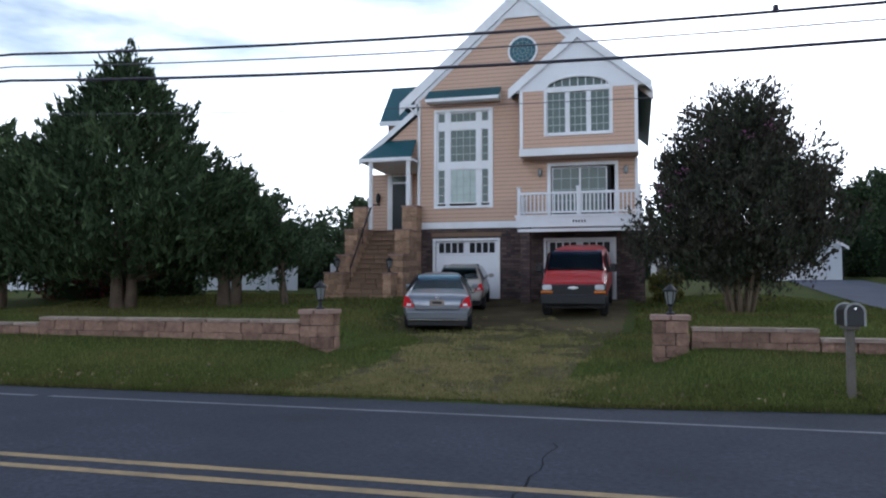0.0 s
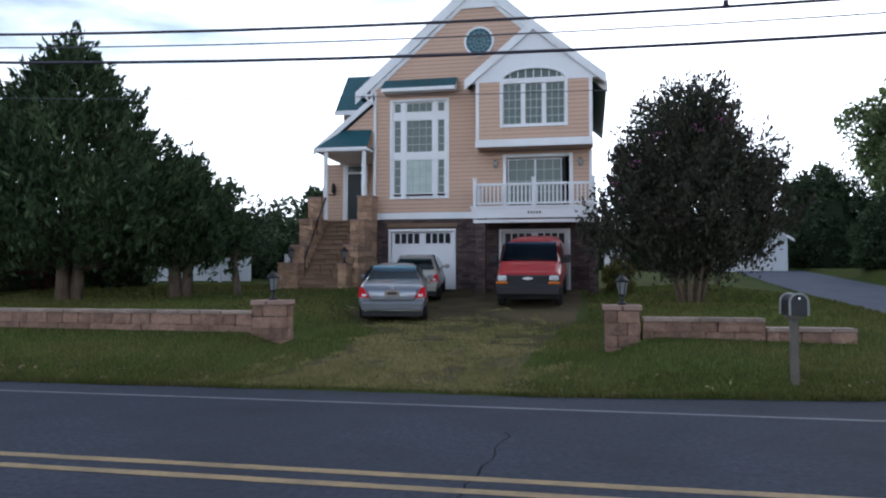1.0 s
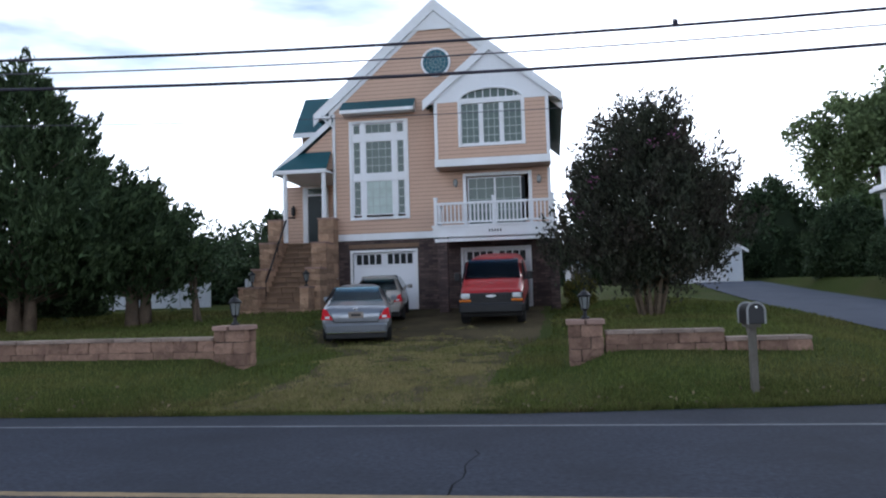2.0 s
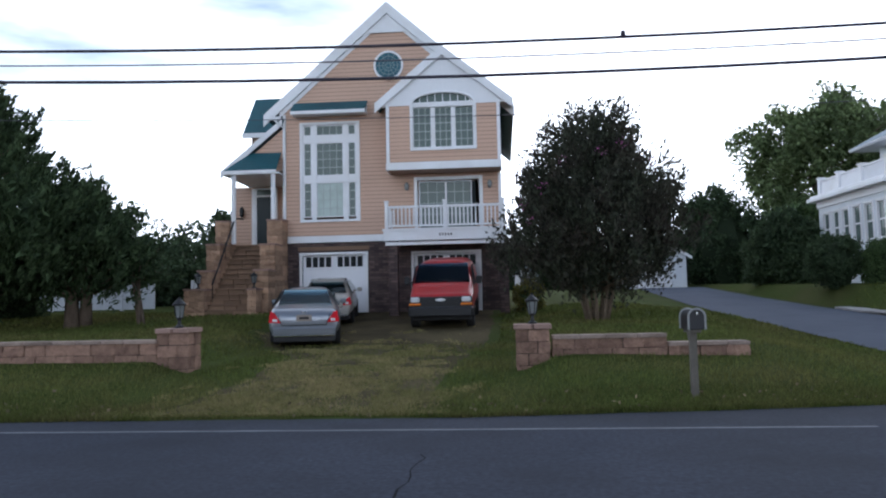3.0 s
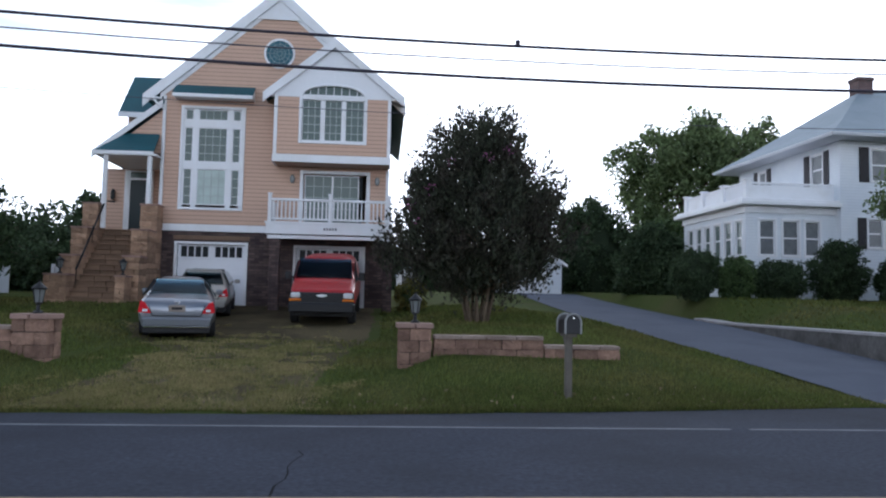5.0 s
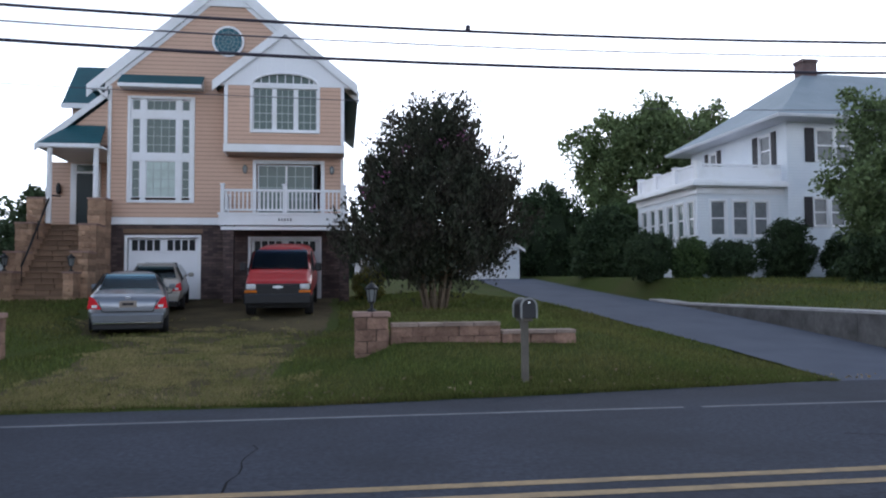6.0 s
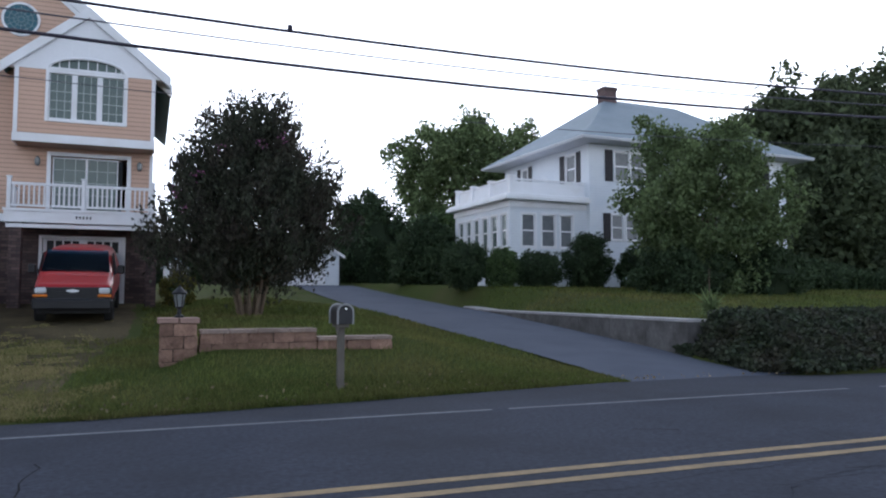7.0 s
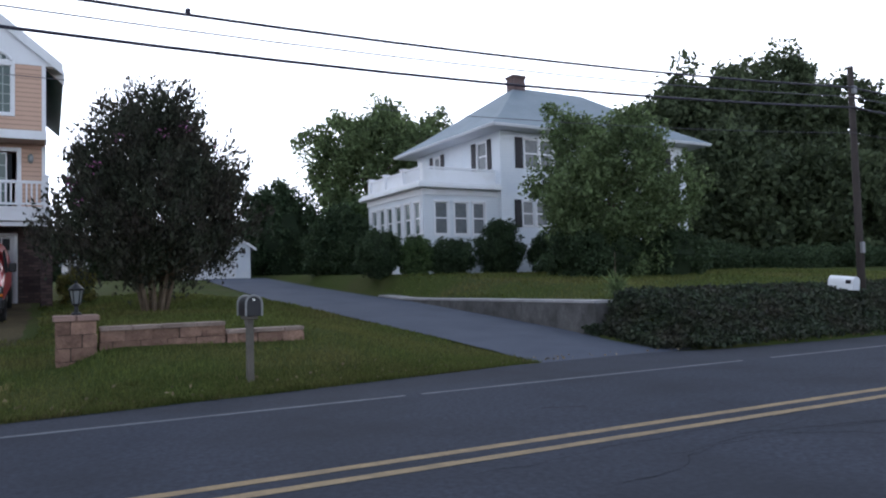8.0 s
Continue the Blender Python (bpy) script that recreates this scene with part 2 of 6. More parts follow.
M["tan_block"] = material("tan_block", (0.40, 0.255, 0.165), 0.92, vary=0.34, grain=16, stain=3.2, bump=0.9, dist=0.03, per=0.32, tint=(0.24, 0.145, 0.095))
M["tread"] = material("stone_tread", (0.22, 0.140, 0.092), 0.9, vary=0.3, grain=20, stain=2.0, bump=0.5, dist=0.012, per=0.25)
M["black_metal"] = material("black_metal", (0.020, 0.021, 0.023), 0.45, metal=0.6, vary=0.2, bump=0.1)
M["grey_metal"] = material("grey_metal", (0.20, 0.20, 0.21), 0.5, metal=0.7, vary=0.2, bump=0.1)
M["lantern_glass"] = material("frosted_glass", (0.17, 0.18, 0.18), 0.2, vary=0.2, bump=0.0, spec=0.6)
M["bark"] = material("bark", (0.13, 0.095, 0.068), 0.95, vary=0.4, grain=14, stain=3.0, bump=0.9, dist=0.03, tint=(0.07, 0.05, 0.038))
M["pale_bark"] = material("pale_bark", (0.155, 0.118, 0.085), 0.9, vary=0.35, grain=10, stain=3.0, bump=0.6, dist=0.02, tint=(0.10, 0.072, 0.052), spec=0.1)
M["cedar_leaf"] = material("cedar_foliage", (0.060, 0.088, 0.040), 0.8, vary=0.4, grain=2.5, stain=0.7, bump=0, tint=(0.026, 0.044, 0.024), island=0.6, spec=0.15, thin=0.25)
M["myrtle_leaf"] = material("myrtle_leaves", (0.044, 0.050, 0.032), 0.7, vary=0.4, grain=2.5, stain=1.2, bump=0, tint=(0.048, 0.034, 0.030), island=0.55, spec=0.2, thin=0.25)
M["leaf"] = material("broad_leaves", (0.075, 0.115, 0.042), 0.7, vary=0.4, grain=1.5, stain=0.5, bump=0, tint=(0.050, 0.080, 0.036), island=0.5, spec=0.2, thin=0.3)
M["light_leaf"] = material("light_leaves", (0.125, 0.165, 0.070), 0.7, vary=0.35, grain=1.2, stain=0.5, bump=0, tint=(0.085, 0.120, 0.052), island=0.55, spec=0.2, thin=0.35)
M["dark_leaf"] = material("dark_leaves", (0.050, 0.074, 0.036), 0.75, vary=0.4, grain=1.5, stain=0.5, bump=0, tint=(0.034, 0.054, 0.028), island=0.5, spec=0.15, thin=0.25)
M["wood_leaf"] = material("woodland_leaves", (0.078, 0.098, 0.050), 0.75, vary=0.4, grain=1.2, stain=0.4, bump=0, tint=(0.050, 0.066, 0.036), island=0.55, spec=0.15, thin=0.3)
M["ivy"] = material("ivy_leaves", (0.028, 0.040, 0.020), 0.7, vary=0.4, grain=2.5, stain=1.2, bump=0, tint=(0.040, 0.032, 0.022), island=0.6, spec=0.35, thin=0.15)
M["blossom"] = material("pink_blossom", (0.30, 0.08, 0.22), 0.8, vary=0.3, grain=5, bump=0, island=0.3)
M["concrete"] = material("old_concrete", (0.125, 0.120, 0.118), 0.92, vary=0.45, grain=9, stain=1.3, bump=0.6, dist=0.03, tint=(0.045, 0.042, 0.040), spec=0.15)
M["pale_concrete"] = material("bleached_concrete", (0.34, 0.33, 0.33), 0.92, vary=0.3, grain=12, stain=2.0, bump=0.4, dist=0.02, tint=(0.22, 0.21, 0.21))
M["post_wood"] = material("weathered_wood", (0.115, 0.102, 0.085), 0.9, vary=0.35, grain=20, stain=3.0, bump=0.4, dist=0.008)
M["pole_wood"] = material("pole_wood", (0.045, 0.035, 0.031), 0.9, vary=0.3, grain=12, stain=2.0, bump=0.5, dist=0.01)
M["litter"] = material("fallen_leaves", (0.20, 0.15, 0.09), 0.8, vary=0.4, grain=3, bump=0, island=0.6)
M["cable"] = material("black_cable", (0.016, 0.012, 0.028), 0.6, vary=0.1, bump=0)
M["thin_cable"] = material("aged_cable", (0.06, 0.055, 0.075), 0.6, vary=0.1, bump=0)
M["shutter"] = material("dark_shutter", (0.018, 0.015, 0.018), 0.6, vary=0.2, bump=0.1)
M["fence_white"] = material("white_fence", (0.60, 0.61, 0.64), 0.6, vary=0.1, grain=8, stain=0.8, bump=0.1)
M["red_brick"] = masonry("red_brick", (0.10, 0.052, 0.050), (0.15, 0.080, 0.075), (0.12, 0.105, 0.10), 0.22, 0.075)
M["red_paint"] = material("red_car_paint", (0.33, 0.008, 0.012), 0.35, vary=0.06, grain=6, stain=1.0, bump=0.0, coat=0.2, spec=0.3)
M["silver_paint"] = material("silver_car_paint", (0.20, 0.215, 0.245), 0.28, metal=0.75, vary=0.05, grain=6, stain=1.0, bump=0.0, coat=0.7, spec=0.5)
M["champagne_paint"] = material("beige_car_paint", (0.34, 0.32, 0.29), 0.38, metal=0.45, vary=0.05, grain=6, stain=1.0, bump=0.0, coat=0.5)
M["cabin"] = material("dark_cabin", (0.030, 0.031, 0.034), 0.8, vary=0.2, bump=0.05)
M["tyre"] = material("tyre_rubber", (0.016, 0.016, 0.017), 0.85, vary=0.3, bump=0.1)
M["black_plastic"] = material("black_plastic", (0.018, 0.018, 0.020), 0.55, vary=0.15, bump=0.05)
M["chrome"] = material("chrome", (0.75, 0.76, 0.78), 0.15, metal=1.0, vary=0.04, bump=0)
M["tail_red"] = material("tail_lamp_red", (0.55, 0.015, 0.025), 0.15, vary=0.15, bump=0, coat=0.8)
M["amber"] = material("amber_lens", (0.62, 0.17, 0.02), 0.2, vary=0.1, bump=0, coat=0.8)
M["lamp_clear"] = material("clear_lens", (0.62, 0.64, 0.66), 0.12, vary=0.2, bump=0, coat=0.8)
M["plate"] = material("number_plate", (0.24, 0.20, 0.17), 0.5, vary=0.15, bump=0)
M["dark_door"] = material("dark_green_door", (0.012, 0.022, 0.024), 0.4, vary=0.15, bump=0.05)
M["grey_far"] = material("grey_wall", (0.16, 0.155, 0.165), 0.8, vary=0.15, bump=0.1)
M["yellow_leaf"] = material("yellowish_shrub", (0.13, 0.12, 0.025), 0.8, vary=0.4, grain=2.5, bump=0, island=0.5, thin=0.2)
M["worn_rim"] = material("worn_grey_rim", (0.24, 0.24, 0.235), 0.7, vary=0.25, bump=0.1)
M["red_leaf"] = material("reddish_shrub", (0.10, 0.028, 0.024), 0.8, vary=0.4, grain=2.5, bump=0, island=0.5, thin=0.2)

# ---- mesh helpers ----
BASE = {}


def thing(name, base, label, category, group="", kind=""):
    ob = new(name)
    ob.location = base
    ob.empty_display_size = 0.2
    BASE[ob.name] = Vector(base)
    return tagged(ob, label, category, group, kind)


def part(name, bm, mat, parent=None, label="", smooth=False):
    """Links a bmesh given in world metres as one mesh under a thing or a part."""
    base = BASE.get(parent.name, Vector()) if parent else Vector()
    if base.length:
        bmesh.ops.translate(bm, verts=bm.verts, vec=-base)
    me = bpy.data.meshes.new(name)
    bm.to_mesh(me)
    bm.free()
    for m in mat if isinstance(mat, (list, tuple)) else [mat]:
        me.materials.append(m)
    if smooth:
        for p in me.polygons:
            p.use_smooth = True
    ob = new(name, me)
    if parent:
        ob.parent = parent
        BASE[ob.name] = base
    if label:
        tagged(ob, label)
    return ob


def setting(name, bm, mat, label, category, smooth=False, kind="structure"):
    return tagged(part(name, bm, mat, None, "", smooth), label, category, "", kind)


def box(bm, x0, x1, y0, y1, z0, z1, bevel=0.0):
    r = bmesh.ops.create_cube(bm, size=1.0)
    bmesh.ops.scale(bm, vec=(x1 - x0, y1 - y0, z1 - z0), verts=r["verts"])
    bmesh.ops.translate(bm, vec=((x0 + x1) / 2, (y0 + y1) / 2, (z0 + z1) / 2), verts=r["verts"])
    if bevel:
        edges = list({e for v in r["verts"] for e in v.link_edges})
        bmesh.ops.bevel(bm, geom=edges, offset=bevel, segments=1, affect="EDGES")
    return bm


def boxed(*a, bevel=0.0):
    return box(bmesh.new(), *a, bevel=bevel)


def prism(bm, outline, axis, lo, hi):
    """A closed outline of 2D points pushed from lo to hi along an axis ('x': points are y, z; 'y': x, z; 'z': x, y)."""
    def put(p, d):
        return (d, p[0], p[1]) if axis == "x" else (p[0], d, p[1]) if axis == "y" else (p[0], p[1], d)
    a = [bm.verts.new(put(p, lo)) for p in outline]
    b = [bm.verts.new(put(p, hi)) for p in outline]
    n = len(outline)
    faces = [bm.faces.new(a), bm.faces.new(b[::-1])]
    faces += [bm.faces.new((a[i], b[i], b[(i + 1) % n], a[(i + 1) % n])) for i in range(n)]
    bmesh.ops.recalc_face_normals(bm, faces=faces)
    return bm


def tube(bm, points, radii, sides=7):
    """A tapered round limb along a line of points."""
    rings = []
    for i, (p, r) in enumerate(zip(points, radii)):
        p = Vector(p)
        q = Vector(points[min(i + 1, len(points) - 1)]) - Vector(points[max(i - 1, 0)])
        q.normalize()
        u = q.cross(Vector((0.31, 0.95, 0.1))).normalized()
        v = q.cross(u)
        rings.append([bm.verts.new(p + (u * math.cos(a) + v * math.sin(a)) * r) for a in (2 * math.pi * k / sides for k in range(sides))])
    for a, b in zip(rings, rings[1:]):
        for k in range(sides):
            bm.faces.new((a[k], a[(k + 1) % sides], b[(k + 1) % sides], b[k]))
    bm.faces.new(rings[0][::-1])
    bm.faces.new(rings[-1])
    return bm


def lathe(bm, cx, cy, profile, sides=16):
    """Turned form: profile of (radius, z)."""
    rings = [[bm.verts.new((cx + r * math.cos(2 * math.pi * k / sides), cy + r * math.sin(2 * math.pi * k / sides), z)) for k in range(sides)] for r, z in profile]
    for a, b in zip(rings, rings[1:]):
        for k in range(sides):
            bm.faces.new((a[k], a[(k + 1) % sides], b[(k + 1) % sides], b[k]))
    bm.faces.new(rings[0][::-1])
    bm.faces.new(rings[-1])
    return bm


def mesh_from(name, verts, faces, mat, parent=None, label="", smooth=False):
    me = bpy.data.meshes.new(name)
    base = BASE.get(parent.name, Vector()) if parent else Vector()
    v = np.asarray(verts, dtype=np.float32) - np.array(base, dtype=np.float32)
    f = np.asarray(faces, dtype=np.int32)
    k = f.shape[1]
    me.vertices.add(len(v))
    me.vertices.foreach_set("co", v.ravel())
    me.loops.add(f.size)
    me.loops.foreach_set("vertex_index", f.ravel())
    me.polygons.add(len(f))
    me.polygons.foreach_set("loop_start", np.arange(0, f.size, k, dtype=np.int32))
    me.polygons.foreach_set("loop_total", np.full(len(f), k, dtype=np.int32))
    if smooth:
        me.polygons.foreach_set("use_smooth", np.ones(len(f), dtype=bool))
    me.materials.append(mat)
    me.update(calc_edges=True)
    ob = new(name, me)
    if parent:
        ob.parent = parent
        BASE[ob.name] = base
    if label:
        tagged(ob, label)
    return ob


# ---- the lie of the land ----
def ramp(v, rows):
    return float(np.interp(v, [r[0] for r in rows], [r[1] for r in rows]))


def ease(v, lo, hi):
    t = min(1.0, max(0.0, (v - lo) / (hi - lo)))
    return t * t * (3 - 2 * t)


LAWN = ((9.9, 0.0), (10.7, 0.28), (12.6, 0.58), (13.1, 0.72), (18, 0.86), (21, 0.95), (24, 1.25), (30, 1.45), (45, 2.1), (90, 3.0), (400, 4.0), (2500, 4.0))
DRIVE = ((9.9, 0.0), (12.8, 0.34), (16, 0.42), (19, 0.48), (22, 0.73), (27.5, 1.24), (45, 2.1), (90, 3.0), (400, 4.0), (2500, 4.0))
LANE = ((9.9, -0.04), (10.5, 0.0), (44, 2.10), (60, 2.4), (90, 3.0), (400, 4.0), (2500, 4.0))
TERRACE = ((9.9, 0.0), (10.3, 0.12), (11.2, 0.62), (12.1, 1.0), (14, 1.12), (18, 1.36), (23, 1.66), (28.5, 1.92), (45, 2.3), (90, 3.0), (400, 4.0), (2500, 4.0))


def edge_line(x):
    return ramp(x, ((-400, 9.75), (-9, 9.75), (0, 9.9), (3.5, 10.35), (6, 10.75), (8, 11.05), (11.3, 11.1), (13, 10.6), (17, 10.5), (400, 10.4)))


def terrace(x, y):
    """The lawn above the retaining wall: level along the wall, rising away from it."""
    top = ramp(y, TERRACE)
    level = 0.98 + (top - 0.98) * ease(x - lane_right(y), 0.5, ramp(y, ((14, 3.2), (24, 2.6), (28, 1.1))))
    return max(min(top, level), ramp(y, LANE) + 0.03)


def lane_left(y):
    return ramp(y, ((10.2, 8.1), (11.0, 8.6), (12.4, 8.45), (14.5, 8.3), (18.7, 8.15), (23.4, 8.05), (27, 7.8), (33, 7.9), (43, 8.3), (60, 8.4)))


def lane_right(y):
    return ramp(y, ((10.2, 14.0), (10.8, 13.1), (11.3, 12.2), (12.0, 11.75), (13.3, 11.65), (17.2, 11.9), (20.5, 12.05), (24.0, 12.15), (28, 11.9), (34, 11.8), (43, 12.0), (60, 12.2)))


def ground_z(x, y):
    if y < 9.7:
        return -0.07 if y > -3 else -0.07 + 0.02 * min(10.0, -3 - y)
    y0 = y
    y = y - (edge_line(x) - 9.9) * (1 - ease(y, 11.2, 15.0))
    if y < 9.86:
        return -0.07
    lawn = ramp(y, LAWN) - 0.09 * (1 - ease(x, -2.0, 0.6)) * ease(y, 10.7, 12.4) * (1 - ease(y, 12.85, 13.3))
    soft = 0.5 + 0.09 * max(0.0, y - 13)
    inside = ease(x, -5.55 - soft, -5.25) * (1 - ease(x, 0.55, 0.75 + 1.4 * soft))
    z = lawn + (ramp(y, DRIVE) - lawn) * inside
    ll, lr = lane_left(y0), lane_right(y0)
    lane = ramp(y, LANE)
    z += (lane - z) * ease(x, ll - 3.6, ll - 0.45)
    if x > lr:
        up = terrace(x, y)
        z = lane + (up - lane) * ease(x, lr + (0.5 if 13.2 < y0 < 26.5 else 0.1), lr + (0.95 if 13.2 < y0 < 26.5 else 0.6))
    z += 0.025 * noise.noise((x * 0.35, y * 0.35, 0.0)) * (1 if y > 10.5 else 0.3)
    return z


def grid_sheet(name, xs, ys, height, mat, label, category, smooth=True, kind="structure"):
    xs, ys = np.asarray(xs, float), np.asarray(ys, float)
    v = [(x, y, height(x, y)) for y in ys for x in xs]
    n = len(xs)
    f = [(j * n + i, j * n + i + 1, (j + 1) * n + i + 1, (j + 1) * n + i) for j in range(len(ys) - 1) for i in range(n - 1)]
    return tagged(mesh_from(name, v, f, mat, smooth=smooth), label, category, "", kind)


far_x = [-2500, -1200, -600, -300, -150, -90, -60, -45, -36, -30]
xs = far_x + list(np.arange(-28, 36.01, 0.4)) + [40, 48, 60, 90, 150, 300, 600, 1200, 2500]
ys = [-2500, -800, -200, -60, -20, -8, -3] + list(np.arange(0, 9.1, 3.0)) + list(np.arange(9.7, 16, 0.2)) + list(np.arange(16, 50, 0.5)) + [52, 56, 62, 70, 90, 130, 200, 400, 800, 1500, 2500]
grid_sheet("ground", xs, ys, ground_z, M["soil"], "sloping green lawn ground running back to the houses", "ground")


# ---- road ----
def edge_y(x):
    return edge_line(x) + 0.05 * noise.noise((x * 1.7, 3.0, 0.0)) + 0.03 * noise.noise((x * 6.1, 9.0, 0.0))


rx = [-1500, -600, -200, -80, -40] + list(np.arange(-30, 40.01, 0.25)) + [60, 120, 300, 700, 1500]
rv, rf = [], []
for x in rx:
    e = edge_y(x)
    for y, z in ((-2.0, -0.05), (1.6, -0.004), (5.3, 0.012), (8.8, 0.0), (e, -0.012), (e + 0.02, -0.10)):
        rv.append((x, y, z))
for i in range(len(rx) - 1):
    for j in range(5):
        rf.append((i * 6 + j, (i + 1) * 6 + j, (i + 1) * 6 + j + 1, i * 6 + j + 1))
tagged(mesh_from("road", rv, rf, M["asphalt"], smooth=True), "dark grey weathered asphalt two-lane road", "road", "", "structure")


def road_z(y):
    return float(np.interp(y, (-2, 1.6, 5.3, 8.8, 11), (-0.05, -0.004, 0.012, 0.0, -0.012)))


def stripe(name, y, width, mat, label, worn=0.0):
    v, f = [], []
    step = 0.25
    for x in np.arange(-60, 70, step):
        if worn and noise.noise((x * 0.9, y, 4.0)) + 0.5 * noise.noise((x * 4.0, y, 1.0)) < worn - 0.75:
            continue
        a = len(v)
        j = 0.012 * noise.noise((x * 3, y * 7, 0))
        k = 0.012 * noise.noise((x * 3, y * 7 + 5, 0))
        for xx in (x, x + step):
            v += [(xx, y - width / 2 + j, road_z(y) + 0.004), (xx, y + width / 2 + k, road_z(y) + 0.004)]
        f.append((a, a + 2, a + 3, a + 1))
    return tagged(mesh_from(name, v, f, mat), label, "road marking", "", "structure")


stripe("centre_line", 5.45, 0.13, M["yellow_paint"], "worn yellow centre line painted on asphalt")
stripe("centre_line", 5.10, 0.13, M["yellow_paint"], "worn yellow centre line painted on asphalt")
stripe("edge_line", 8.83, 0.10, M["white_line"], "faded white edge line along the road shoulder", 0.36)


def crack(points, width):
    v, f = [], []
    for i, (x, y) in enumerate(points):
        w = 0.8 * width * (0.6 + 0.8 * abs(noise.noise((x * 3, y * 3, 2))))
        v += [(x - w / 2, y - w / 3, road_z(y) + 0.003), (x + w / 2, y + w / 3, road_z(y) + 0.003)]
        if i:
            a = 2 * i
            f.append((a - 2, a - 1, a + 1, a))
    return v, f


def wander(x, y, dx, dy, n, rough):
    out = []
    for _ in range(n):
        out.append((x, y))
        x += dx + random.uniform(-rough, rough)
        y += dy + random.uniform(-rough, rough) * 0.6
    return out


cv, cf = [], []
for line, w in ((wander(-0.75, 3.0, 0.0, 0.2, 22, 0.07), 0.025), (wander(-5.0, 3.2, -0.02, 0.2, 14, 0.07), 0.02), (wander(3.4, 4.7, 0.25, 0.01, 22, 0.12), 0.02),
                (wander(6.6, 4.4, 0.13, -0.08, 16, 0.1), 0.02), (wander(5.6, 6.9, 0.1, -0.06, 5, 0.08), 0.04), (wander(7.2, 5.0, 0.05, 0.2, 8, 0.08), 0.015), (wander(5.0, 4.3, 0.2, 0.0, 24, 0.1), 0.015), (wander(4.2, 3.9, 0.16, 0.05, 20, 0.1), 0.022), (wander(6.2, 4.6, 0.2, -0.03, 22, 0.1), 0.024),
                (wander(8.2, 4.4, 0.02, -0.16, 9, 0.08), 0.02), (wander(9.0, 6.5, 0.2, 0.02, 16, 0.09), 0.014)):
    v, f = crack(line, w)
    cf += [tuple(i + len(cv) for i in q) for q in f]
    cv += v
tagged(mesh_from("asphalt_crack", cv, cf, M["crack"]), "dark branching cracks in the road asphalt", "crack", "", "stuff")

# ---- paved lane to the shed, worn parking drive ----
lv, lf = [], []
lys = [10.5, 10.7, 10.9, 11.1, 11.3] + list(np.arange(11.6, 46.1, 0.5))
for y in lys:
    a, b = lane_left(y), lane_right(y)
    wob = 0.08 * noise.noise((y * 1.3, 0, 7))
    for k in range(7):
        x = a + wob + (b - a - wob) * k / 6
        y = max(y, edge_line(x) - 0.04)
        lv.append((x, y, ramp(y - (edge_line(x) - 9.9) * (1 - ease(y, 11.2, 15.0)), LANE) + (0.035 + 0.02 * (1 - abs(k / 3 - 1)) if y > 11.4 else 0.03 if y > 11.1 else 0.018)))
for j in range(len(lys) - 1):
    for k in range(6):
        a = j * 7 + k
        lf.append((a, a + 1, a + 8, a + 7))
tagged(mesh_from("driveway", lv, lf, M["drive_asphalt"], smooth=True), "blue-grey asphalt driveway climbing beside the lawn", "driveway", "", "structure")


def drive_span(y):
    a = ramp(y, ((10.0, -5.0), (12, -4.3), (16, -4.6), (19, -6.6), (24, -7.2), (27.4, -7.7)))
    b = ramp(y, ((10.0, -0.2), (12, -0.4), (16, -0.1), (20, 0.5), (27.4, 0.6)))
    return a + 0.25 * noise.noise((y, 1, 1)), b + 0.25 * noise.noise((y, 5, 1))


pv, pf = [], []
pys = list(np.arange(10.05, 27.46, 0.3))
for y in pys:
    a, b = drive_span(y)
    for k in range(13):
        x = a + (b - a) * k / 12
        lift = 0.012 if 0 < k < 12 else -0.05
        pv.append((x, y, ground_z(x, y) + lift))
for j in range(len(pys) - 1):
    for k in range(12):
        a = j * 13 + k
        pf.append((a, a + 1, a + 14, a + 13))
tagged(mesh_from("worn_drive", pv, pf, M["gravel"], smooth=True), "worn brown dirt and dry grass parking drive", "driveway", "", "structure")


# ---- building helpers ----
def slab(bm, plane, at, u0, u1, d0, d1, z0, z1, bevel=0.0):
    """A box on a wall: plane 'y' faces the road, plane 'x' faces left; u runs along the wall, d into it."""
    if plane == "y":
        return box(bm, u0, u1, at + d0, at + d1, z0, z1, bevel)
    return box(bm, at + d0, at + d1, u0, u1, z0, z1, bevel)


def holed(plane, at, u0, u1, z0, z1, thick, holes):
    """A wall with openings right through it."""
    bm = bmesh.new()
    cuts = sorted({u0, u1, *[h[0] for h in holes], *[h[1] for h in holes]})
    for a, b in zip(cuts, cuts[1:]):
        if b - a < 1e-4:
            continue
        gaps = sorted((h[2], h[3]) for h in holes if h[0] < (a + b) / 2 < h[1])
        z = z0
        for g0, g1 in gaps + [(z1, z1)]:
            if g0 - z > 1e-4:
                slab(bm, plane, at, a, b, 0, thick, z, g0)
            z = g1
    bmesh.ops.remove_doubles(bm, verts=bm.verts, dist=1e-5)
    return bm


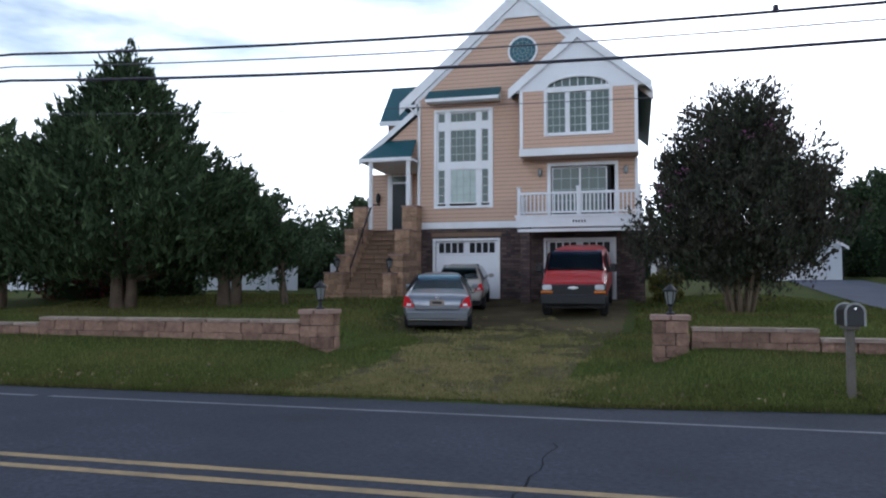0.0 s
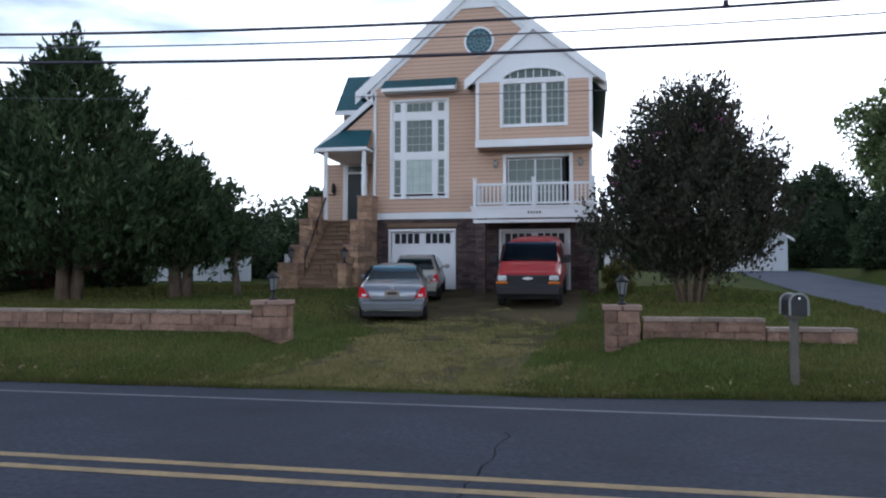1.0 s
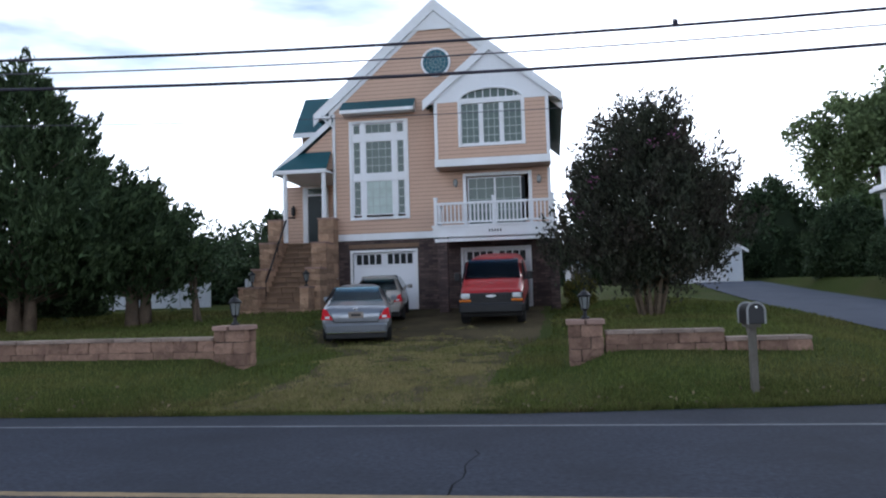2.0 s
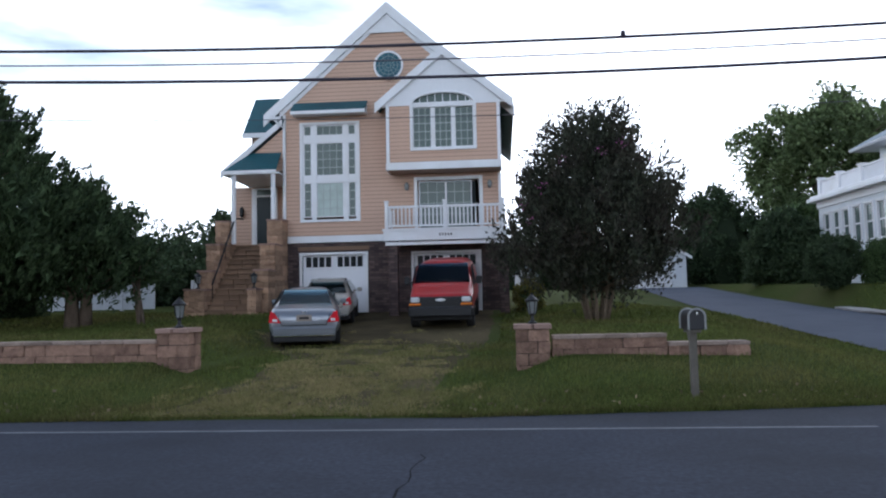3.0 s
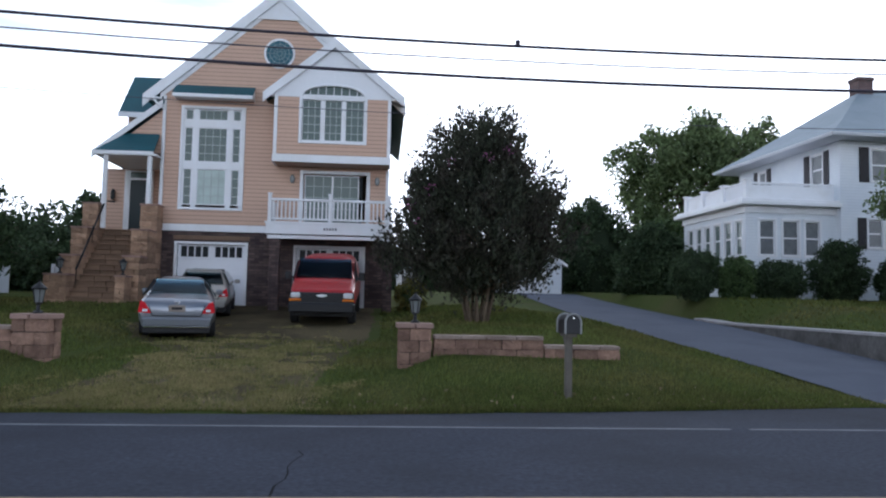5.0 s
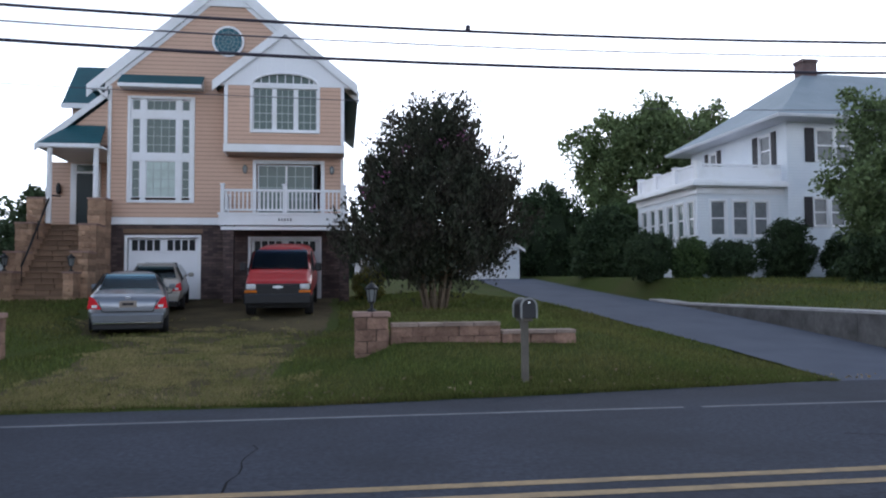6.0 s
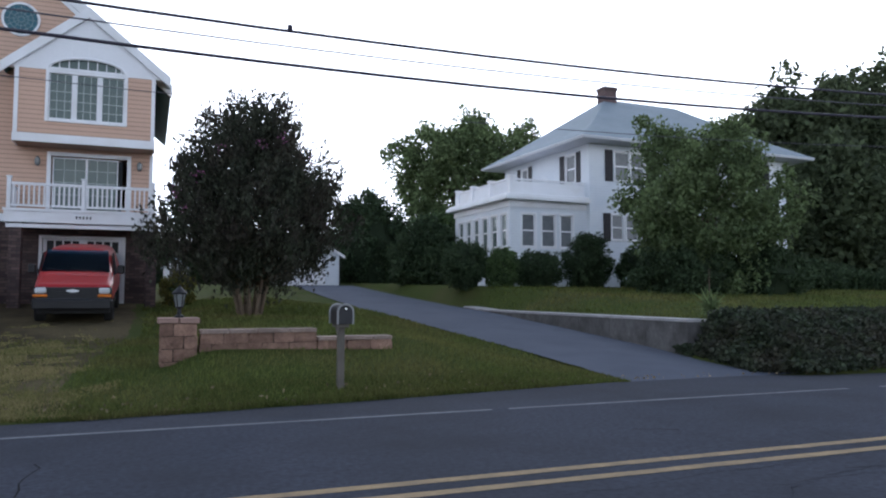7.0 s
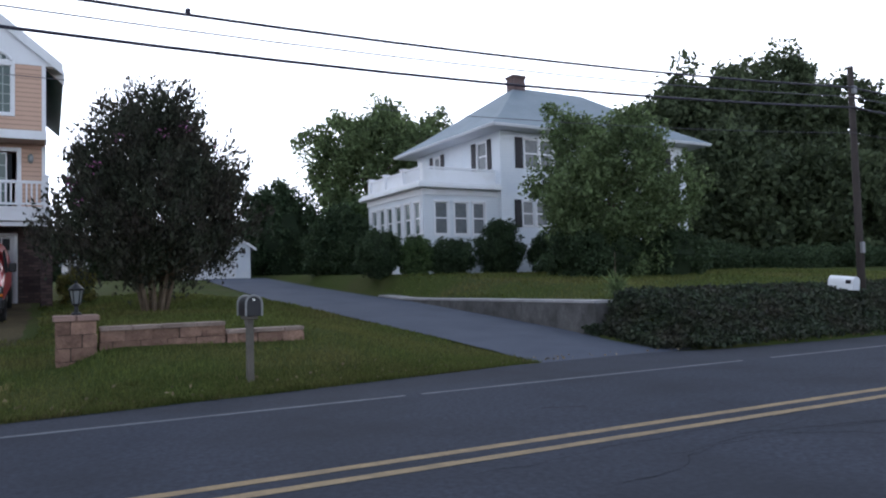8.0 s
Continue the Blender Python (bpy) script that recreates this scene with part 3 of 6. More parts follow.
def window(parent, plane, at, u0, u1, z0, z1, cols=2, rows=3, frame_w=0.09, pane_mat=None, sashes=((0, 1, 0, 1),), label="", proud=0.04):
    """A framed window in its opening: casing, then for each sash (as shares of the opening) a pane with glazing bars."""
    bm = bmesh.new()
    fw = frame_w
    for a, b, c, d in ((u0 - fw, u0, z0 - fw, z1 + fw), (u1, u1 + fw, z0 - fw, z1 + fw), (u0, u1, z1, z1 + fw), (u0, u1, z0 - fw, z0)):
        slab(bm, plane, at, a, b, -proud, 0.10, c, d, 0.008)
    win = part("window", bm, M["trim"], parent, label)
    bars, grid, panes = bmesh.new(), bmesh.new(), []
    for sx0, sx1, sz0, sz1 in sashes:
        a, b = u0 + (u1 - u0) * sx0, u0 + (u1 - u0) * sx1
        c, d = z0 + (z1 - z0) * sz0, z0 + (z1 - z0) * sz1
        s = 0.035
        for q in ((a, a + s, c, d), (b - s, b, c, d), (a + s, b - s, d - s, d), (a + s, b - s, c, c + s)):
            slab(bars, plane, at, q[0], q[1], 0.02, 0.08, q[2], q[3])
        n = max(1, round(cols * (sx1 - sx0)))
        m = max(1, round(rows * (sz1 - sz0)))
        for k in range(1, n):
            u = a + (b - a) * k / n
            slab(grid, plane, at, u - 0.011, u + 0.011, 0.035, 0.06, c + s, d - s)
        for k in range(1, m):
            z = c + (d - c) * k / m
            slab(grid, plane, at, a + s, b - s, 0.037, 0.058, z - 0.011, z + 0.011)
        pane = bmesh.new()
        slab(pane, plane, at, a + s * 0.5, b - s * 0.5, 0.055, 0.07, c + s * 0.5, d - s * 0.5)
        panes.append(pane)
    part("sash", bars, M["trim"], win)
    if grid.verts:
        part("glazing_grid", grid, M["glazing_bar"], win, "pale glazing bars")
    else:
        grid.free()
    for k, pane in enumerate(panes):
        mat = pane_mat[k % len(pane_mat)] if isinstance(pane_mat, list) else (pane_mat or M["glass"])
        part("pane", pane, mat, win)
    return win


def roof_slabs(parent, name, profile, y0, y1, thick, mat, label=""):
    """A pitched roof from its ridge profile in x, z, laid from y0 to y1."""
    outline = list(profile) + [(x, z - thick) for x, z in reversed(profile)]
    return part(name, prism(bmesh.new(), outline, "y", y0, y1), mat, parent, label)


# ---- the tall peach house ----
HX0, HX1, HY, HB = -7.9, 0.43, 27.5, 38.0
house = thing("house", (-3.8, HY, 1.2), "tall peach-sided gabled house with white trim and brick garage level", "house")
BIG = (-7.16, -5.02, 4.82, 8.50)
SLIDE = (-2.72, -0.38, 4.02, 6.20)
G1, G2 = (-7.2, -4.76, 0.9, 3.46), (-2.9, -0.46, 0.9, 3.42)
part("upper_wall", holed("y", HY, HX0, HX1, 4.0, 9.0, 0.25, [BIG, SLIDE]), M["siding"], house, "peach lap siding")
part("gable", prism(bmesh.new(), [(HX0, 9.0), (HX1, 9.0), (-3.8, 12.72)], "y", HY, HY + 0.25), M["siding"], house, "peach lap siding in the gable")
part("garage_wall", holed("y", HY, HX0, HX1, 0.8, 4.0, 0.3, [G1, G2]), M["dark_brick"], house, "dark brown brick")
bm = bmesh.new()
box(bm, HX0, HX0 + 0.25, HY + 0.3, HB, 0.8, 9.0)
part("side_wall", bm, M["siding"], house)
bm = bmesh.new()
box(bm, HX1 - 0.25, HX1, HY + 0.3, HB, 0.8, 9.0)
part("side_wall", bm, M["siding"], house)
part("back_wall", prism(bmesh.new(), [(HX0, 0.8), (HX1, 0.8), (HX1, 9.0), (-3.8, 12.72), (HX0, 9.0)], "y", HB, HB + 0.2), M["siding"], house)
roof_slabs(house, "roof", [(-8.64, 8.97), (-3.8, 13.20), (1.00, 8.97)], 27.46, 38.4, 0.16, M["green_roof"], "green shingled gable roof")
roof_slabs(house, "rake_board", [(-8.66, 8.95), (-3.8, 13.22), (1.02, 8.95)], 27.40, 27.455, 0.46, M["trim"], "white rake board along the gable")
roof_slabs(house, "soffit", [(-8.42, 8.83), (-3.8, 12.90), (0.78, 8.83)], 27.46, HY - 0.004, 0.05, M["trim"])
roof_slabs(house, "frieze_board", [(-8.05, 9.02), (-3.8, 12.76), (0.45, 9.02)], HY - 0.025, HY - 0.004, 0.20, M["trim"], "white frieze board under the eaves")
bm = bmesh.new()
prism(bm, [(-4.62, 12.04), (-2.98, 12.04), (-3.8, 12.70)], "y", HY - 0.045, HY - 0.027)
box(bm, -4.66, -2.94, HY - 0.07, HY - 0.045, 12.0, 12.09)
part("gable_panel", bm, M["trim"], house, "white panel in the gable peak")
bm = bmesh.new()
box(bm, -8.46, -7.95, 27.3, 27.5, 8.74, 8.84)
part("eave_return", bm, M["trim"], house)
bm = bmesh.new()
box(bm, HX0 - 0.03, -3.9, HY - 0.05, HY, 3.93, 4.19, 0.01)
part("band_board", bm, M["trim"], house, "white band above the garage level")
for x0, x1, z0, z1 in ((HX0 - 0.03, HX0 + 0.09, 4.19, 8.95), (HX1 - 0.09, HX1 + 0.03, 4.19, 6.4)):
    part("corner_board", boxed(x0, x1, HY - 0.03, HY + 0.12, z0, z1, bevel=0.006), M["trim"], house)
# siding below the band on the left corner and downpipe
bm = bmesh.new()
tube(bm, [(-8.3, 27.2, 8.85), (-8.05, 27.3, 8.55), (-7.84, 27.43, 8.38), (-7.84, 27.43, 1.5), (-7.84, 27.33, 1.33)], [0.045] * 5, 8)
part("downpipe", bm, M["trim"], house, "white downpipe")

# tall window of three rows and three columns
win_sash = []
for a, b in ((0.02, 0.165), (0.25, 0.745), (0.83, 0.97)):
    for c, d in ((0.885, 0.995), (0.46, 0.81), (0.025, 0.39)):
        win_sash.append((a, b, c, d))
bw = window(house, "y", HY, *BIG, cols=8, rows=12, frame_w=0.10, sashes=win_sash, pane_mat=[M["glass"], M["glass"], M["glass"], M["glass"], M["glass"], M["curtain"], M["glass"], M["glass"], M["glass"]], label="tall white window of nine lights")
bm = bmesh.new()
u0, u1, z0, z1 = BIG
w, h = u1 - u0, z1 - z0
for a, b in ((-0.0, 0.02), (0.165, 0.25), (0.745, 0.83), (0.97, 1.0)):
    slab(bm, "y", HY, u0 + w * a, u0 + w * b, 0.0, 0.09, z0, z1)
for a, b in ((0.39, 0.46), (0.81, 0.885)):
    for c, d in ((0.02, 0.165), (0.25, 0.745), (0.83, 0.97)):
        slab(bm, "y", HY, u0 + w * c, u0 + w * d, 0.002, 0.088, z0 + h * a, z0 + h * b)
part("mullion_frame", bm, M["trim"], bw)

# awning over the tall window
bm = bmesh.new()
prism(bm, [(HY, 9.38), (26.98, 8.98), (26.98, 8.93), (HY, 9.33)], "x", -7.48, -4.60)
aw = part("awning", bm, M["green_roof"], house, "green shingled awning over the window")
bm = bmesh.new()
box(bm, -7.48, -4.60, 26.95, 27.0, 8.80, 8.93, 0.006)
box(bm, -7.46, -4.62, 27.0, HY, 8.82, 8.86)
for x in (-7.46, -4.66):
    prism(bm, [(27.0, 8.86), (HY, 8.86), (HY, 9.32), (27.0, 8.93)], "x", x, x + 0.04)
part("fascia", bm, M["trim"], aw)

# round leaded window
bm = bmesh.new()
ring = []
for k in range(40):
    a = 2 * math.pi * k / 40
    ring.append((math.cos(a), math.sin(a)))
for r0, r1, y0, y1 in ((0.50, 0.575, HY - 0.05, HY - 0.002),):
    vs = [[bm.verts.new((-3.76 + c * r, y, 10.71 + s * r)) for c, s in ring] for r, y in ((r0, y1), (r0, y0), (r1, y0), (r1, y1))]
    for a, b in zip(vs, vs[1:]):
        for k in range(40):
            bm.faces.new((a[k], a[(k + 1) % 40], b[(k + 1) % 40], b[k]))
rw = part("round_window", bm, M["trim"], house, "round leaded teal window in a white ring")
bm = bmesh.new()
prism(bm, [(-3.76 + c * 0.5, 10.71 + s * 0.5) for c, s in ring], "y", HY - 0.02, HY - 0.003)
part("pane", bm, M["teal_glass"], rw, "teal leaded glass")
bm = bmesh.new()
for r in (0.09, 0.22, 0.36):
    for k in range(24):
        a, b = 2 * math.pi * k / 24, 2 * math.pi * (k + 1) / 24
        tube(bm, [(-3.76 + r * math.cos(a), HY - 0.024, 10.71 + r * math.sin(a)), (-3.76 + r * math.cos(b), HY - 0.024, 10.71 + r * math.sin(b))], [0.012, 0.012], 4)
for k in range(12):
    a = 2 * math.pi * k / 12
    tube(bm, [(-3.76 + 0.09 * math.cos(a), HY - 0.024, 10.71 + 0.09 * math.sin(a)), (-3.76 + 0.5 * math.cos(a), HY - 0.024, 10.71 + 0.5 * math.sin(a))], [0.010, 0.010], 4)
part("leading", bm, M["lead"], rw, "pale lead lines")

# projecting bay with arched window
BX0, BX1, BY = -3.72, 0.44, 26.6
BW = (-2.76, -0.50, 7.26, 8.86)
bay = part("bay_wall", holed("y", BY, BX0, BX1, 6.46, 8.86, 0.2, [BW]), M["siding"], house, "peach-sided projecting bay")
bm = bmesh.new()
box(bm, BX0, BX0 + 0.2, BY + 0.2, HY, 6.46, 9.0)
box(bm, BX1 - 0.2, BX1, BY + 0.2, HY, 6.46, 9.0)
box(bm, BX0 + 0.2, BX1 - 0.2, BY + 0.2, HY, 6.46, 6.56)
part("bay_sides", bm, M["siding"], house)
bm = bmesh.new()
box(bm, BX0 - 0.05, BX1 + 0.05, BY - 0.05, BY, 6.46, 6.74, 0.008)
box(bm, BX0 - 0.05, BX0, BY, HY, 6.46, 6.74)
box(bm, BX1, BX1 + 0.05, BY, HY, 6.46, 6.74)
part("bay_skirt", bm, M["trim"], house, "white skirt board")
for x0, x1 in ((BX0 - 0.03, BX0 + 0.09), (BX1 - 0.09, BX1 + 0.03)):
    part("corner_board", boxed(x0, x1, BY - 0.03, BY, 6.74, 8.88), M["trim"], house)
arch = [(-1.63 + 1.13 * math.cos(a), 8.93 + 0.40 * math.sin(a)) for a in (math.pi * k / 20 for k in range(21))]
outline = [(BX0 - 0.2, 8.86), (BW[0] - 0.001, 8.86)] + arch[::-1] + [(BW[1] + 0.001, 8.86), (BX1 + 0.25, 8.86), (-1.63, 10.72)]
part("bay_gable", prism(bmesh.new(), outline, "y", BY - 0.01, BY + 0.2), M["stucco"], house, "white gable board round the arch")
roof_slabs(house, "bay_roof", [(-4.14, 8.99), (-1.63, 11.06), (0.94, 8.99)], 26.54, 31.2, 0.14, M["green_roof"], "green shingled bay roof")
roof_slabs(house, "rake_board", [(-4.16, 8.97), (-1.63, 11.08), (0.96, 8.97)], 26.48, 26.535, 0.36, M["trim"], "white rake board")
roof_slabs(house, "soffit", [(-3.98, 8.86), (-1.63, 10.80), (0.78, 8.86)], 26.54, BY - 0.012, 0.05, M["trim"])
for k in range(9):
    bm = bmesh.new()
    x = BX0 + 0.1 + k * 0.5
    top = 8.9 + (1.9 - abs(x + 1.63)) * 0.8
    if top > 9.45:
        slab(bm, "y", BY, x - 0.015, x + 0.015, -0.022, -0.01, 9.36 if abs(x + 1.63) < 1.0 else 8.95, top)
        part("batten", bm, M["trim"], house)
    else:
        bm.free()
win_sash = [(0.0, 0.31, 0, 0.96), (0.355, 0.645, 0, 0.96), (0.69, 1.0, 0, 0.96)]
w2 = window(house, "y", BY, *BW, cols=10, rows=5, frame_w=0.10, sashes=win_sash, label="white triple window below an arched light")
bm = bmesh.new()
for a, b in ((0.31, 0.355), (0.645, 0.69)):
    slab(bm, "y", BY, BW[0] + 2.26 * a, BW[0] + 2.26 * b, 0, 0.09, BW[2], BW[3])
slab(bm, "y", BY, BW[0], BW[1], -0.03, 0.09, 8.78, 8.93)
for k in range(20):
    a, b = arch[k], arch[k + 1]
    tube(bm, [(a[0], BY - 0.03, a[1]), (b[0], BY - 0.03, b[1])], [0.05, 0.05], 6)
for k in range(1, 8):
    x = -1.63 - 1.13 + 2.26 * k / 8
    top = 8.93 + 0.40 * math.sqrt(max(0, 1 - ((x + 1.63) / 1.13) ** 2))
    slab(bm, "y", BY, x - 0.014, x + 0.014, 0.0, 0.04, 8.93, top)
part("mullion_frame", bm, M["trim"], w2)
bm = bmesh.new()
prism(bm, arch, "y", BY + 0.05, BY + 0.07)
part("arched_pane", bm, M["glass"], w2)

# garage doors
def garage_door(x0, x1, z0, z1, y):
    door = part("garage_door", boxed(x0, x1, y + 0.14, y + 0.18, z0, z1), M["garage_white"], house, "white panelled garage door with a row of small panes")
    rows_n = 4
    h = (z1 - z0) / rows_n
    for r in range(rows_n):
        bm = bmesh.new()
        za, zb = z0 + r * h + 0.008, z0 + (r + 1) * h - 0.008
        box(bm, x0 + 0.01, x1 - 0.01, y + 0.12, y + 0.14, za, zb, 0.006)
        part("section", bm, M["garage_white"], door)
    za, zb = z1 - h + 0.10, z1 - 0.07
    half = (x1 - x0) / 2
    for side in (0, 1):
        for k in range(4):
            a = x0 + side * half + 0.10 + k * (half - 0.2) / 4
            part("pane", boxed(a + 0.025, a + (half - 0.2) / 4 - 0.025, y + 0.108, y + 0.119, za, zb), M["glass_dark"], door)
    bm = bmesh.new()
    for a, b, c, d in ((x0 - 0.10, x0, z0, z1 + 0.09), (x1, x1 + 0.10, z0, z1 + 0.09), (x0, x1, z1, z1 + 0.09)):
        box(bm, a, b, y - 0.03, y + 0.13, c, d, 0.006)
    part("casing", bm, M["trim"], door)
    return door


garage_door(-7.2, -4.76, 1.22, 3.46, HY)
garage_door(-2.9, -0.46, 1.22, 3.42, HY)
part("lintel", boxed(-7.35, -4.6, HY - 0.02, HY, 3.62, 3.78, bevel=0.01), M["tread"], house, "paler brick course over the garage door")

# balcony
balcony = thing("balcony", (-1.6, 26.75, 3.65), "white railed balcony on brick piers above the garage", "balcony")
CX0, CX1, CY = -3.82, 0.60, 26.0
part("deck", boxed(CX0 + 0.05, CX1 - 0.05, CY + 0.05, HY - 0.004, 3.86, 4.0), M["trim"], balcony)
bm = bmesh.new()
box(bm, CX0, CX1, CY, CY + 0.05, 3.80, 4.20, 0.008)
box(bm, CX0, CX0 + 0.05, CY + 0.05, HY - 0.004, 3.80, 4.20)
box(bm, CX1 - 0.05, CX1, CY + 0.05, HY - 0.004, 3.80, 4.20)
part("rim_board", bm, M["trim"], balcony)
bm = bmesh.new()
box(bm, CX0 - 0.03, CX1 + 0.03, CY - 0.03, CY + 0.02, 4.16, 4.24)
box(bm, CX0 + 0.06, CX1 - 0.06, CY + 0.06, CY + 0.14, 3.64, 3.76, 0.006)
part("moulding", bm, M["trim"], balcony)
for x in (-3.70, -1.60, 0.48):
    bm = bmesh.new()
    box(bm, x - 0.06, x + 0.06, CY + 0.0, CY + 0.12, 4.24, 5.20, 0.01)
    box(bm, x - 0.08, x + 0.08, CY - 0.02, CY + 0.14, 5.20, 5.25, 0.01)
    part("post", bm, M["trim"], balcony)
for x0, x1 in ((-3.64, -1.66), (-1.54, 0.42)):
    part("top_rail", boxed(x0, x1, CY + 0.02, CY + 0.10, 4.97, 5.06, bevel=0.012), M["trim"], balcony)
    part("bottom_rail", boxed(x0, x1, CY + 0.03, CY + 0.09, 4.30, 4.37, bevel=0.01), M["trim"], balcony)
    n = 14
    for k in range(n):
        x = x0 + (x1 - x0) * (k + 0.5) / n
        part("baluster", boxed(x - 0.024, x + 0.024, CY + 0.035, CY + 0.085, 4.37, 4.97), M["trim"], balcony)
for x in (-3.70, 0.48):
    part("side_rail", boxed(x - 0.04, x + 0.04, CY + 0.12, HY - 0.004, 4.97, 5.06, bevel=0.012), M["trim"], balcony)
    part("side_rail", boxed(x - 0.03, x + 0.03, CY + 0.12, HY - 0.004, 4.30, 4.37), M["trim"], balcony)
    for k in range(9):
        y = CY + 0.22 + k * 0.14
        part("baluster", boxed(x - 0.024, x + 0.024, y, y + 0.05, 4.37, 4.97), M["trim"], balcony)
for x in (-3.66, 0.30):
    part("pier", boxed(x, x + 0.34, CY + 0.08, CY + 0.42, 0.9, 3.86, bevel=0.01), M["dark_brick"], balcony, "dark brick pier")
# house number reduced to plain dark bars
for k in range(5):
    part("number_bar", boxed(-1.80 + k * 0.10, -1.75 + k * 0.10, CY - 0.008, CY, 3.95, 4.04), M["shutter"], balcony)

# sliding door on the balcony
sl = window(house, "y", HY, *SLIDE, cols=6, rows=5, frame_w=0.13, sashes=((0.02, 0.46, 0.02, 0.98), (0.46, 0.88, 0.02, 0.98)), pane_mat=[M["glass"], M["glass"]], label="white sliding balcony door")
part("dark_gap", boxed(-0.66, -0.52, HY + 0.03, HY + 0.06, 4.1, 6.12), M["glass_dark"], sl)
for x in (-3.12, 0.02):
    bm = bmesh.new()
    box(bm, x - 0.05, x + 0.05, HY - 0.04, HY, 5.82, 5.98, 0.01)
    lathe(bm, x, HY - 0.10, [(0.05, 5.84), (0.085, 5.90), (0.085, 6.06), (0.03, 6.13)], 8)
    part("wall_lamp", bm, M["lantern_glass"], house, "small pale wall lantern")

# ---- entrance wing, porch and dormer ----
part("wing_wall", boxed(-10.78, HX0 - 0.004, 30.0, 36.0, 0.9, 6.56), M["siding"], house)
part("wing_gable", prism(bmesh.new(), [(-9.9, 6.78), (HX0 - 0.004, 6.78), (HX0 - 0.004, 8.42)], "y", HY, HY + 0.2), M["siding"], house)
roof_slabs(house, "wing_roof", [(-10.32, 6.80), (HX0 + 0.02, 8.78)], 27.42, 36.3, 0.14, M["green_roof"], "green lean-to roof")
roof_slabs(house, "rake_board", [(-10.36, 6.78), (HX0 - 0.02, 8.77)], 27.36, 27.415, 0.26, M["trim"])
bm = bmesh.new()
vs = [bm.verts.new(v) for v in ((-10.05, 26.85, 6.72), (-8.0, 26.85, 6.72), (-8.0, HY, 7.48), (-9.2, HY, 7.48))]
bm.faces.new(vs)
vl = [bm.verts.new((v.co.x, v.co.y, v.co.z - 0.06)) for v in vs]
bm.faces.new(vl[::-1])
for k in range(4):
    bm.faces.new((vs[k], vl[k], vl[(k + 1) % 4], vs[(k + 1) % 4]))
part("porch_roof", bm, M["green_roof"], house, "green pent roof over the entrance")
bm = bmesh.new()
box(bm, -10.08, -8.0, 26.82, 26.86, 6.58, 6.70)
box(bm, -10.0, HX0 - 0.004, 26.86, 30.0, 6.55, 6.62)
box(bm, -10.0, -9.86, 26.9, 30.0, 6.62, 6.78)
part("porch_ceiling", bm, M["trim"], house)
for x in (-9.70, -8.16):
    bm = bmesh.new()
    lathe(bm, x, 27.0, [(0.10, 3.92), (0.10, 4.05), (0.095, 4.1), (0.085, 6.4), (0.09, 6.45), (0.09, 6.55)], 12)
    part("porch_column", bm, M["trim"], house, "white porch column")
bm = bmesh.new()
for a, b, c, d in ((-10.0, -9.78, 3.94, 6.5), (-9.08, -8.9, 3.94, 6.5), (-9.78, -9.08, 6.12, 6.2), (-9.78, -9.08, 6.44, 6.5)):
    box(bm, a, b, 29.92, 30.0, c, d, 0.008)
ed = part("entrance_door", boxed(-9.78, -9.08, 29.95, 29.99, 3.98, 6.12, bevel=0.006), M["dark_door"], house, "dark green front door in a white frame")
part("door_frame", bm, M["trim"], ed)
part("transom", boxed(-9.78, -9.08, 29.96, 29.99, 6.2, 6.44), M["glass"], ed)
bm = bmesh.new()
lathe(bm, -10.42, 29.90, [(0.05, 5.30), (0.09, 5.38), (0.09, 5.62), (0.03, 5.74)], 8)
part("wall_lamp", bm, M["black_metal"], house, "small dark wall lantern by the front door")
# dormer at the side of the main roof
part("dormer_wall", boxed(-10.1, -7.0, 30.25, 33.0, 6.9, 8.95), M["siding"], house)
bm = bmesh.new()
prism(bm, [(29.95, 8.86), (31.6, 10.78), (33.25, 8.86), (33.25, 8.74), (31.6, 10.66), (29.95, 8.74)], "x", -10.38, -5.6)
part("dormer_roof", bm, M["green_roof"], house, "green shingled dormer roof")
bm = bmesh.new()
box(bm, -10.4, -8.0, 29.90, 29.945, 8.66, 8.86)
part("dormer_fascia", bm, M["trim"], house)

# ---- masonry made of single blocks ----
def block_mesh(name, mat, c=0.07):
    """A unit block with chamfered edges, shared by all blocks of a kind."""
    bm = bmesh.new()
    bmesh.ops.create_cube(bm, size=1.0)
    bmesh.ops.bevel(bm, geom=list(bm.edges), offset=c, segments=1, affect="EDGES")
    me = bpy.data.meshes.new(name)
    bm.to_mesh(me)
    bm.free()
    me.materials.append(mat)
    return me


def split_mesh(name, mat, seed):
    """A unit block with rough, bulging split faces and broken edges."""
    g = random.Random(seed)
    bm = bmesh.new()
    bmesh.ops.create_cube(bm, size=1.0)
    bmesh.ops.subdivide_edges(bm, edges=list(bm.edges), cuts=1, use_grid_fill=True)
    for v in bm.verts:
        k = sum(abs(q) > 0.45 for q in v.co)
        pull = {3: g.uniform(0.92, 0.99), 2: g.uniform(0.955, 1.0), 1: g.uniform(0.98, 1.06)}[k]
        v.co = Vector((v.co.x * (pull if k > 1 else 1.0), v.co.y * pull, v.co.z * (pull if k > 1 else 1.0)))
    me = bpy.data.meshes.new(name)
    bm.to_mesh(me)
    bm.free()
    me.materials.append(mat)
    return me


BLOCK, TAN, CAPM, TREADM, WCAP = [split_mesh("block", M["block"], k) for k in range(5)], [split_mesh("block", M["tan_block"], 20 + k) for k in range(5)], block_mesh("cap_stone", M["cap"]), block_mesh("tread", M["tread"], 0.05), block_mesh("cap_stone", M["wall_cap"])


